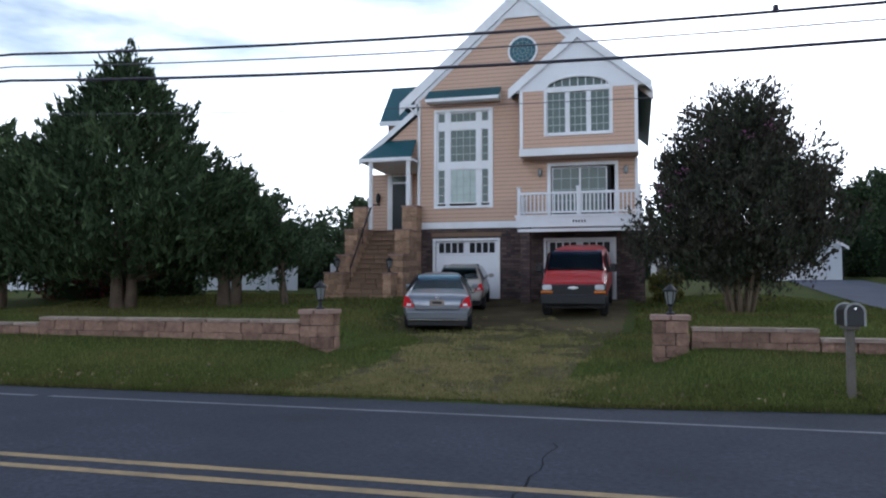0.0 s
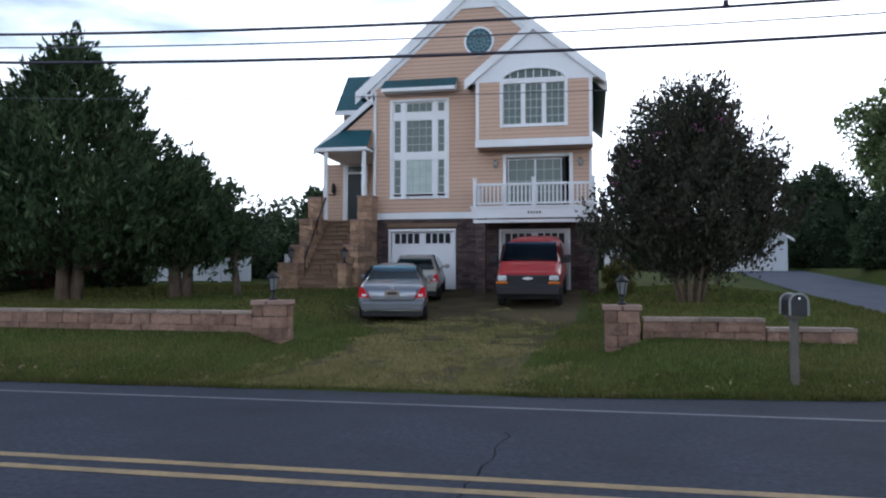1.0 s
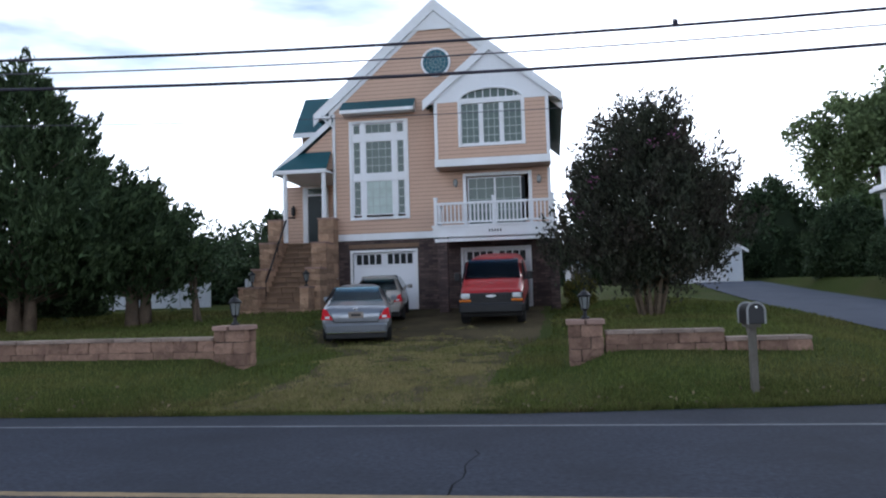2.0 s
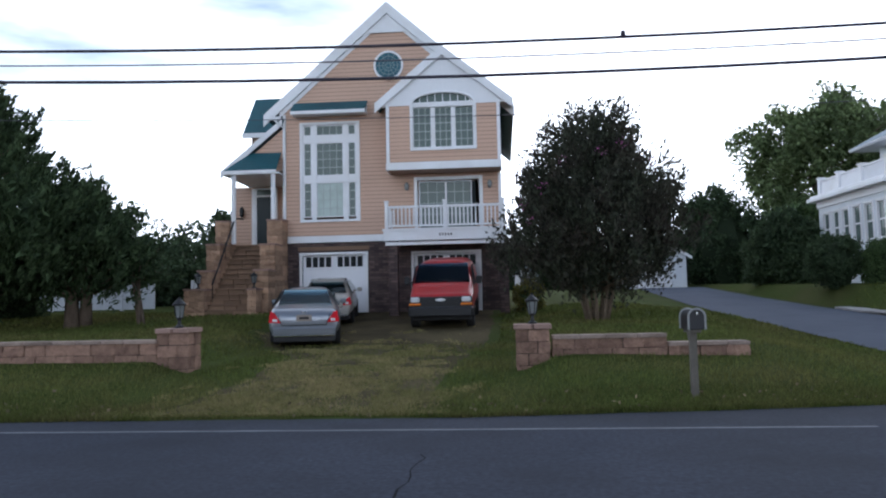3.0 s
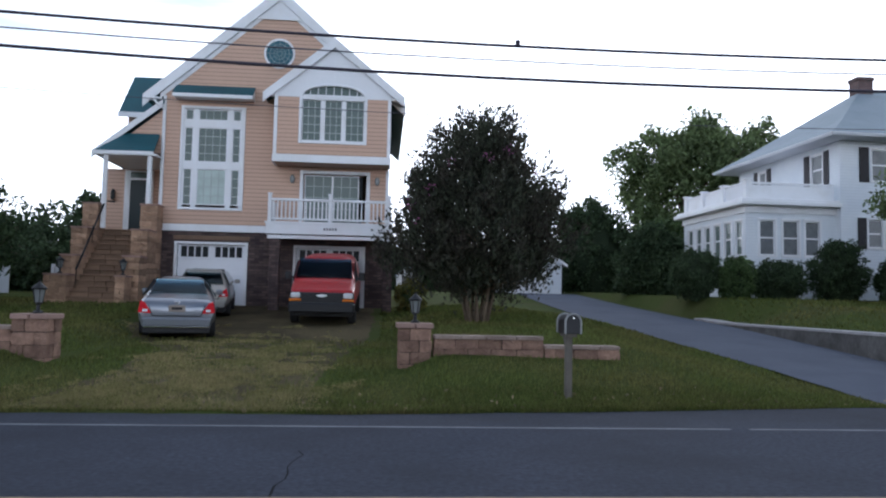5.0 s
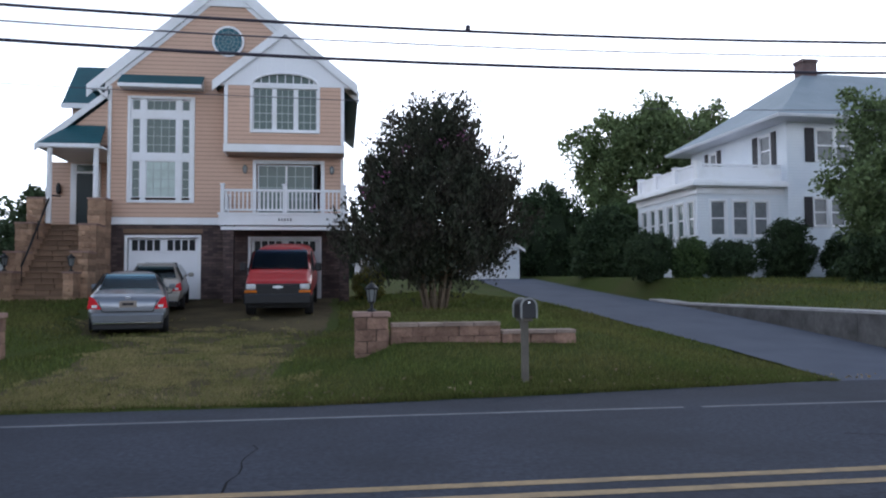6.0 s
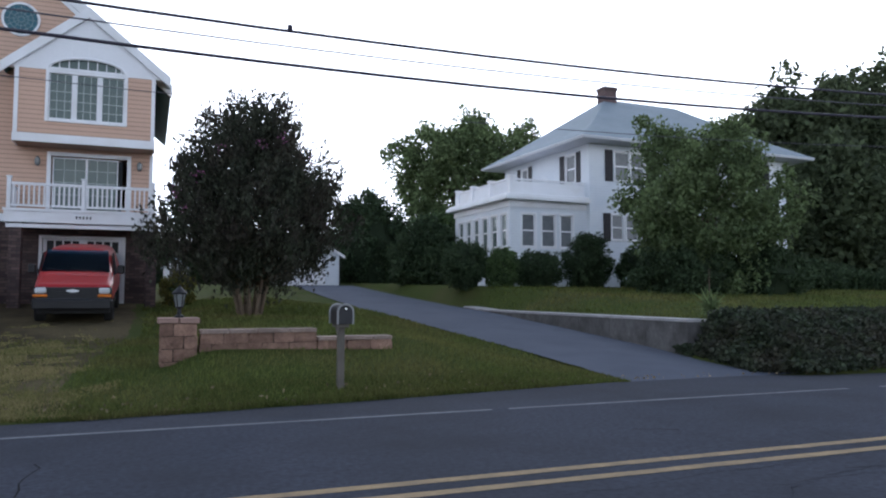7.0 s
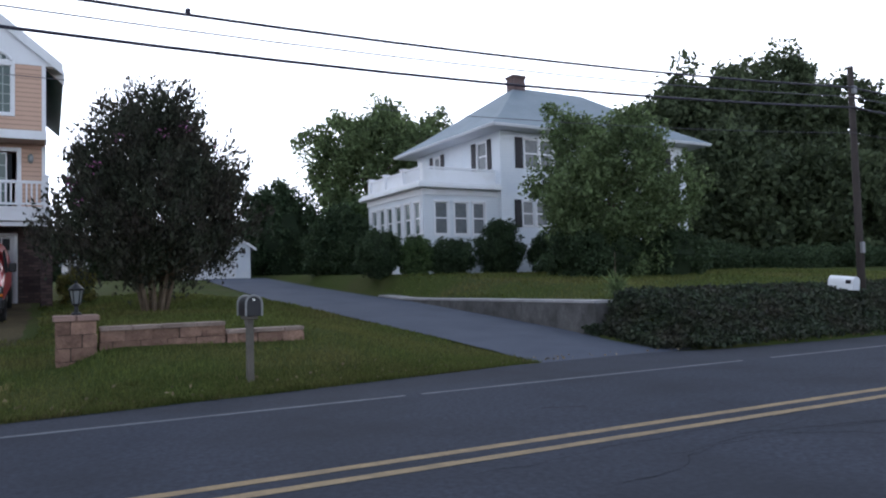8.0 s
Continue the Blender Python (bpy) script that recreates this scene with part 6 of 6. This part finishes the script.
def sedan(name, label, paint, L, W, H, belt, hatch):
    """A saloon seen from behind; y forward, the origin on the ground under its middle."""
    car = thing(name, (0, 0, 0), label, "car")
    h, w = L / 2, W / 2
    deck = belt + 0.05
    s = [(-h, 0.42, 0.72, 0.76, w * 0.80, w * 0.86, w * 0.80, w * 0.66), (-h + 0.05, 0.30, belt - 0.10, belt - 0.06, w * 0.86, w * 0.95, w * 0.88, w * 0.76),
         (-h + 0.22, 0.26, belt, deck, w * 0.90, w * 0.99, w * 0.93, w * 0.80)]
    if hatch:
        s += [(-h + 0.40, 0.24, belt, belt + 0.12, w * 0.92, w, w * 0.94, w * 0.78), (-h + 0.95, 0.22, belt, H - 0.06, w * 0.92, w, w * 0.95, w * 0.64)]
    else:
        s += [(-h + 0.72, 0.22, belt + 0.01, deck + 0.04, w * 0.92, w, w * 0.95, w * 0.80), (-h + 1.50, 0.22, belt, H - 0.05, w * 0.92, w, w * 0.95, w * 0.62)]
    s += [(-0.15, 0.22, belt - 0.02, H, w * 0.92, w, w * 0.95, w * 0.64), (0.35, 0.22, belt - 0.03, H - 0.03, w * 0.92, w, w * 0.95, w * 0.63),
          (1.15, 0.22, belt - 0.05, belt + 0.10, w * 0.92, w, w * 0.93, w * 0.76), (h - 0.55, 0.24, belt - 0.14, belt - 0.06, w * 0.90, w * 0.97, w * 0.88, w * 0.70),
          (h - 0.12, 0.30, belt - 0.28, belt - 0.22, w * 0.82, w * 0.88, w * 0.78, w * 0.60), (h, 0.38, belt - 0.38, belt - 0.34, w * 0.70, w * 0.74, w * 0.66, w * 0.5)]
    shell = body(car, s, paint)
    hollow(shell, [(-w * 0.58, w * 0.58, -h + (0.30 if hatch else 0.62), 1.2, belt + 0.13, H - 0.18)])
    for x in (-0.36, 0.36):
        part("seat", boxed(x - 0.2, x + 0.2, -0.05, 0.12, belt - 0.1, H - 0.27, bevel=0.06), M["cabin"], car)
    # glass
    ya, yb = (-h + 0.36, -h + 0.86) if hatch else (-h + 0.70, -h + 1.40)
    za, zb = (belt + 0.10, H - 0.10) if hatch else (deck + 0.045, H - 0.075)
    part("rear_window", quad_panel([(-w * 0.74, ya - 0.03, za), (w * 0.74, ya - 0.03, za), (w * 0.60, yb - 0.02, zb), (-w * 0.60, yb - 0.02, zb)], -0.03), M["car_glass"], car, "dark rear window")
    part("windscreen", quad_panel([(w * 0.70, 1.12, belt + 0.13), (-w * 0.70, 1.12, belt + 0.13), (-w * 0.58, 0.42, H - 0.06), (w * 0.58, 0.42, H - 0.06)], -0.03), M["car_glass"], car)
    y0 = -h + 0.95 if hatch else -h + 1.25
    for sd in (-1, 1):
        p = [(sd * w * 0.945, y0 - 0.15, belt + 0.03), (sd * w * 0.945, 1.0, belt + 0.02), (sd * w * 0.69, 0.38, H - 0.09), (sd * w * 0.69, y0 + 0.25, H - 0.09)]
        part("side_window", quad_panel(p if sd > 0 else p[::-1], -0.02), M["side_glass"], car)
    for x in (-w + 0.13, w - 0.13):
        for y in (-h + 1.02, h - 0.95):
            wheel(car, x, y, 0.33, 0.22)
    # boot, bumper and lamps
    part("rear_bumper", boxed(-w * 0.86, w * 0.86, -h - 0.05, -h + 0.10, 0.34, 0.56, bevel=0.04), paint, car)
    part("bumper_strip", boxed(-w * 0.80, w * 0.80, -h - 0.06, -h - 0.045, 0.325, 0.36, bevel=0.004), M["chrome"], car)
    part("underside", boxed(-w * 0.84, w * 0.84, -h + 0.06, h - 0.2, 0.17, 0.33, bevel=0.03), M["black_plastic"], car)
    for sd in (-1, 1):
        a, b = sorted((sd * w * 0.60, sd * w * 0.93))
        bm = bmesh.new()
        prism(bm, [(sd * w * 0.62, 0.66), (sd * w * 0.95, 0.68), (sd * w * 0.90, belt - 0.02), (sd * w * 0.78, belt - 0.07)], "y", -h - 0.015, -h + 0.20)
        lamp = part("tail_lamp", bm, M["tail_red"], car, "red tail lamp")
        part("reflector", boxed(*sorted((sd * w * 0.72, sd * w * 0.84)), -h - 0.024, -h - 0.015, 0.70, 0.76), M["lamp_clear"], lamp)
        part("mirror", boxed(*sorted((sd * (w - 0.02), sd * (w + 0.16))), 0.80, 0.92, belt - 0.02, belt + 0.12, bevel=0.03), paint, car)
    bm = bmesh.new()
    for a, b in (((-w * 0.60, 0.60), (w * 0.60, 0.60)), ((-w * 0.60, 0.60), (-w * 0.70, belt - 0.12)), ((w * 0.60, 0.60), (w * 0.70, belt - 0.12))):
        tube(bm, [(a[0], -h - 0.004, a[1]), (b[0], -h - 0.004, b[1])], [0.012, 0.012], 4)
    part("boot_seam", bm, M["black_plastic"], car)
    pl = part("number_plate", boxed(-0.19, 0.19, -h - 0.03, -h + 0.02, 0.70, 0.86, bevel=0.01), M["plate"], car, "dull number plate")
    part("plate_bar", boxed(-0.12, 0.12, -h - 0.036, -h - 0.03, 0.75, 0.81), M["shutter"], pl)
    return car


silver = sedan("car", "silver saloon car parked with its tail to the road", M["silver_paint"], 4.9, 1.84, 1.50, 0.98, False)
part("badge", boxed(-0.06, 0.06, -2.475, -2.44, 0.90, 0.96, bevel=0.02), M["chrome"], silver)
place_car(silver, -5.12, 20.45, 12.5, 3.2)
beige = sedan("car", "beige hatchback parked close to the garage door", M["champagne_paint"], 4.15, 1.70, 1.45, 0.94, True)
part("spoiler", boxed(-0.55, 0.55, -1.45, -1.15, 1.42, 1.47, bevel=0.02), M["champagne_paint"], beige)
place_car(beige, -5.52, 25.15, 8.0, 4.5)


def van(label):
    """A full-size van, front towards +y."""
    car = thing("van", (0, 0, 0), label, "van")
    w, H = 1.0, 2.06
    s = [(-2.3, 0.5, 1.2, 1.95, w * 0.9, w * 0.95, w * 0.95, w * 0.78), (-2.2, 0.4, 1.2, H - 0.02, w * 0.95, w, w * 0.98, w * 0.84), (0.0, 0.4, 1.25, H, w * 0.95, w, w * 0.98, w * 0.84),
         (1.05, 0.4, 1.25, H - 0.01, w * 0.95, w, w * 0.98, w * 0.83), (1.35, 0.4, 1.25, H - 0.09, w * 0.95, w, w * 0.98, w * 0.81), (2.02, 0.42, 1.22, 1.36, w * 0.95, w, w * 0.97, w * 0.88),
         (2.30, 0.42, 1.12, 1.24, w * 0.95, w, w * 0.96, w * 0.86), (2.66, 0.42, 1.02, 1.09, w * 0.94, w * 0.98, w * 0.94, w * 0.84), (2.76, 0.50, 0.98, 1.02, w * 0.90, w * 0.94, w * 0.90, w * 0.80)]
    shell = body(car, s, M["red_paint"])
    hollow(shell, [(-0.75, 0.75, -2.02, 1.85, 1.10, 1.89), (-0.745, 0.745, 1.80, 2.12, 1.385, 1.885), (-0.64, -0.07, -2.6, -1.95, 1.22, 1.80), (0.07, 0.64, -2.6, -1.95, 1.22, 1.80)])
    part("windscreen", quad_panel([(w * 0.86, 2.03, 1.37), (-w * 0.86, 2.03, 1.37), (-w * 0.78, 1.37, 1.93), (w * 0.78, 1.37, 1.93)], -0.03), M["car_glass"], car, "wide dark windscreen")
    for sd in (-1, 1):
        p = [(sd * w * 1.0, 0.7, 1.28), (sd * w * 0.985, 1.75, 1.28), (sd * w * 0.90, 1.35, 1.85), (sd * w * 0.90, 0.7, 1.88)]
        part("side_window", quad_panel(p if sd < 0 else p[::-1], -0.02), M["side_glass"], car)
        mir = part("mirror", boxed(*sorted((sd * 1.03, sd * 1.22)), 1.62, 1.74, 1.30, 1.55, bevel=0.03), M["black_plastic"], car, "black door mirror")
        part("mirror_arm", boxed(*sorted((sd * 0.96, sd * 1.03)), 1.64, 1.70, 1.34, 1.40), M["black_plastic"], mir)
        hl = part("headlight", boxed(*sorted((sd * 0.63, sd * 0.91)), 2.70, 2.82, 0.83, 0.99, bevel=0.035), M["lamp_clear"], car, "clear headlight")
        part("indicator", boxed(*sorted((sd * 0.60, sd * 0.96)), 2.69, 2.815, 0.735, 0.81, bevel=0.02), M["amber"], car, "amber indicator")
        part("seat", boxed(*sorted((sd * 0.30, sd * 0.66)), 0.55, 0.70, 1.0, 1.62, bevel=0.06), M["cabin"], car)
    gr = part("grille", boxed(-0.95, 0.95, 2.66, 2.785, 0.66, 1.0, bevel=0.03), M["black_plastic"], car, "black grille")
    for k in range(3):
        part("grille_bar", boxed(-0.60, 0.60, 2.785, 2.80, 0.80 + k * 0.06, 0.825 + k * 0.06), M["black_plastic"], gr)
    # white paint stands in for the bright reflection on a chrome badge
    bm = bmesh.new()
    prism(bm, [(-0.15, 0.89), (0.0, 0.86), (0.15, 0.89), (0.15, 0.92), (0.0, 0.95), (-0.15, 0.92)], "y", 2.80, 2.83)
    part("badge", bm, M["trim"], gr, "badge in pale paint for bright chrome")
    part("front_bumper", boxed(-0.97, 0.97, 2.62, 2.90, 0.40, 0.70, bevel=0.05), M["black_plastic"], car, "black front bumper")
    part("underside", boxed(-0.9, 0.9, -2.15, 2.5, 0.25, 0.45, bevel=0.03), M["black_plastic"], car)
    part("dashboard", boxed(-0.8, 0.8, 1.45, 1.9, 1.15, 1.32, bevel=0.05), M["black_plastic"], car)
    bm = bmesh.new()
    tube(bm, [(-0.55, 2.07, 1.385), (0.1, 1.98, 1.46)], [0.01, 0.008], 4)
    tube(bm, [(0.15, 2.07, 1.385), (0.75, 1.98, 1.46)], [0.01, 0.008], 4)
    part("wiper", bm, M["black_plastic"], car)
    for x in (-0.86, 0.86):
        for y in (1.95, -1.35):
            wheel(car, x, y, 0.37, 0.25)
    return car


red_van = van("red full-size van parked facing the road")
place_car(red_van, -1.46, 24.75, 180.0, -5.2)

# ---- mailboxes ----
def box_shell(bm, x, y0, y1, z, w, h, n=10):
    """A mailbox body: flat floor and round top, running from y0 to y1."""
    prof = [(-w / 2, 0), (w / 2, 0), (w / 2, h - w / 2)] + [(w / 2 * math.cos(a), h - w / 2 + w / 2 * math.sin(a)) for a in (math.pi * k / n for k in range(1, n))] + [(-w / 2, h - w / 2)]
    return prism(bm, [(x + u, z + q) for u, q in prof], "y", y0, y1)


mail = thing("mailbox", (3.14, 10.72, 0.27), "black round-topped mailbox with grey rims on a weathered post", "mailbox")
part("post", boxed(3.085, 3.185, 10.66, 10.76, 0.12, 1.05, bevel=0.008), M["post_wood"], mail, "weathered grey post")
bm = boxed(3.06, 3.22, 10.54, 10.96, 1.05, 1.10, bevel=0.006)
tube(bm, [(3.13, 10.74, 0.82), (3.13, 10.93, 1.06)], [0.03, 0.03], 4)
part("bracket", bm, M["post_wood"], mail)
MX, MY, MZ, MW, MH = 3.15, 10.50, 1.10, 0.225, 0.29
bx = part("box", box_shell(bmesh.new(), MX, MY, MY + 0.50, MZ, MW, MH), M["black_metal"], mail, "round-topped black box")
part("door", box_shell(bmesh.new(), MX, MY - 0.012, MY - 0.001, MZ + 0.008, MW - 0.02, MH - 0.018), M["black_plastic"], bx)
for y in (MY - 0.008, MY + 0.50):
    bm = bmesh.new()
    r, top_z = MW / 2 + 0.004, MZ + MH - MW / 2
    arc = [(MX + r * math.cos(math.pi * k / 14), y, top_z + r * math.sin(math.pi * k / 14)) for k in range(15)]
    tube(bm, [(MX + r, y, MZ)] + arc + [(MX - r, y, MZ)], [0.016] * 17, 6)
    part("rim", bm, M["worn_rim"], bx, "worn grey rim")
part("latch", boxed(MX - 0.014, MX + 0.014, MY - 0.03, MY - 0.012, 1.318, 1.346), M["chrome"], bx)

wm = thing("mailbox", (18.9, 12.1, 0.8), "white round-topped mailbox leaning above the ivy", "mailbox")
part("post", boxed(18.85, 18.95, 12.05, 12.15, 0.4, 1.06), M["pole_wood"], wm)
bx = part("box", box_shell(bmesh.new(), 18.9, 11.72, 12.42, 1.06, 0.27, 0.35), M["trim"], wm)
part("door", box_shell(bmesh.new(), 18.9, 11.705, 11.718, 1.07, 0.25, 0.33), M["fence_white"], bx)
part("flag", boxed(18.752, 18.763, 11.78, 11.92, 1.22, 1.32), M["shutter"], bx)
wm.rotation_euler = (radians(5), radians(2), 0)

# ---- pole and overhead lines ----
pole = thing("utility_pole", (19.7, 12.05, 0.9), "dark wooden utility pole behind the ivy", "utility pole")
bm = bmesh.new()
lathe(bm, 19.7, 12.05, [(0.11, 0.5), (0.10, 2.5), (0.08, 7.05)], 10)
part("shaft", bm, M["pole_wood"], pole, smooth=True)
part("bracket", boxed(19.63, 19.77, 11.93, 12.0, 6.3, 6.5), M["grey_metal"], pole)
part("meter", boxed(19.57, 19.69, 11.88, 11.96, 2.0, 2.3, bevel=0.01), M["grey_metal"], pole)


def line(z0, sag, radius, mat, label, mid=3.3, name="overhead_cable"):
    bm = bmesh.new()
    xs_ = [-70 + 2.0 * k for k in range(46)]
    pts = []
    for x in xs_ + [19.7]:
        if x <= 19.7:
            span = x if x > -13 else -13 - (x + 13) % 32.4
            d = (x - mid) if x > -13 else ((x + 13 + 16.2 * 2) % 32.6) - 16.3
            pts.append((x, 11.95, z0 + sag * d * d))
    tube(bm, pts, [radius] * len(pts), 6)
    far = [(19.7, 11.95, z0 + sag * 257), (36, 11.95, z0 + 0.02), (52, 11.95, z0 + sag * 257), (84, 11.95, z0 + sag * 257)]
    tube(bm, far, [radius] * 4, 6)
    ob = thing(name, (3.3, 11.95, z0), label, "cable", "overhead cables")
    part("cable", bm, mat, ob)
    return ob


top = line(5.92, 0.0020, 0.026, M["cable"], "thick black overhead cable")
line(5.66, 0.0020, 0.013, M["thin_cable"], "thin grey overhead cable")
line(5.35, 0.0021, 0.028, M["cable"], "thick black overhead cable")
line(4.66, 0.0021, 0.006, M["thin_cable"], "thin grey overhead cable")
clip = thing("cable_clip", (2.52, 11.95, 5.95), "small dark clip on the upper cable", "cable clip")
part("body", boxed(2.48, 2.56, 11.92, 11.98, 5.93, 6.03, bevel=0.015), M["cable"], clip)


# ---- grass ----
def grass(name, n, place, size, mat, label, seed):
    g = np.random.default_rng(seed)
    pts = []
    while len(pts) < n:
        x, y = place(g)
        if x is not None:
            pts.append((x, y, gz(x, y)))
    p = np.array(pts)
    a = g.uniform(0, 2 * np.pi, n)
    far = np.clip((p[:, 1] - 10) / 14, 0, 1)
    h = size * (0.5 + g.random(n)) * (1 + 0.5 * far)
    w = 0.007 * (1 + 2.5 * far) * (0.7 + 0.6 * g.random(n))
    side = np.stack([np.cos(a) * w, np.sin(a) * w, 0 * a], 1)
    tip = np.stack([g.normal(size=n) * 0.45 * h, g.normal(size=n) * 0.45 * h, h], 1)
    v = np.stack([p - side - [0, 0, 0.01], p + side - [0, 0, 0.01], p + tip], 1).reshape(-1, 3)
    return tagged(mesh_from(name, v, np.arange(3 * n).reshape(-1, 3), mat), label, "grass", "", "stuff")


def on_lawn(g):
    x = g.uniform(-19, 11)
    y = edge_y(x) + 0.03 + 18 * g.random() ** 2.2
    if x > lane_left(y) - 0.02:
        return None, None
    a, b = drive_span(y)
    if a + 0.2 < x < b - 0.2 and (y > 19 or g.random() < 0.62):
        return None, None
    if 12.8 < y < 13.15 and (x < -5.3 or 0.6 < x < 4.6):
        return None, None
    return x, y


def on_verge(g):
    x = g.uniform(-14, 9)
    y = edge_y(x) - 0.03 + 0.75 * g.random() ** 2
    thin = 0.55 + 0.9 * noise.noise((x * 1.3, y * 1.3, 5.0))
    if g.random() > thin or x > lane_left(y) - 0.1 or -4.6 < x < -1.0:
        return None, None
    return x, y


def on_drive(g):
    y = 9.95 + 13 * g.random() ** 1.6
    a, b = drive_span(y)
    x = g.uniform(a - 0.5, b + 0.5)
    cover = 0.55 + 0.9 * noise.noise((x * 0.9, y * 0.9, 3.0)) + 0.5 * noise.noise((x * 3.1, y * 3.1, 7.0)) - 0.085 * (y - 11.5) - 0.8 * ease(abs(x - (a + b) / 2) / (b - a), 0.25, 0.58)
    if y < edge_y(x) + 0.02 or g.random() > cover:
        return None, None
    return x, y


def on_terrace(g):
    y = 12.6 + 15 * g.random() ** 1.5
    x = g.uniform(12, 34)
    return (x, y) if x > lane_right(y) + 0.5 else (None, None)


grass("grass", 170000, on_lawn, 0.055, M["grass"], "short green mown grass with thin patches", 1)
grass("dry_grass", 90000, on_drive, 0.035, M["dry_grass"], "straw-coloured dry grass on the worn drive", 2)
grass("verge_grass", 12000, on_verge, 0.06, M["verge_grass"], "dark ragged grass along the road edge", 4)
grass("grass", 30000, on_terrace, 0.06, M["grass"], "short green mown grass above the retaining wall", 3)


# ---- fallen leaves along the verge ----
g1 = np.random.default_rng(40)
lx = g1.uniform(-12, 18, 420)
ly = np.array([edge_y(x) for x in lx]) + np.abs(g1.normal(size=420)) * 0.35 + 0.02
lz = np.array([max(gz(a, b), -0.01) + 0.03 for a, b in zip(lx, ly)])
v, f = leaf_cloud(np.stack([lx, ly, lz], 1), np.full(420, 0.01), 1, 0.06, slim=0.7, seed=41)
tagged(mesh_from("fallen_leaf", v, f, M["litter"]), "fallen tan leaves along the grass verge", "leaves", "", "stuff")
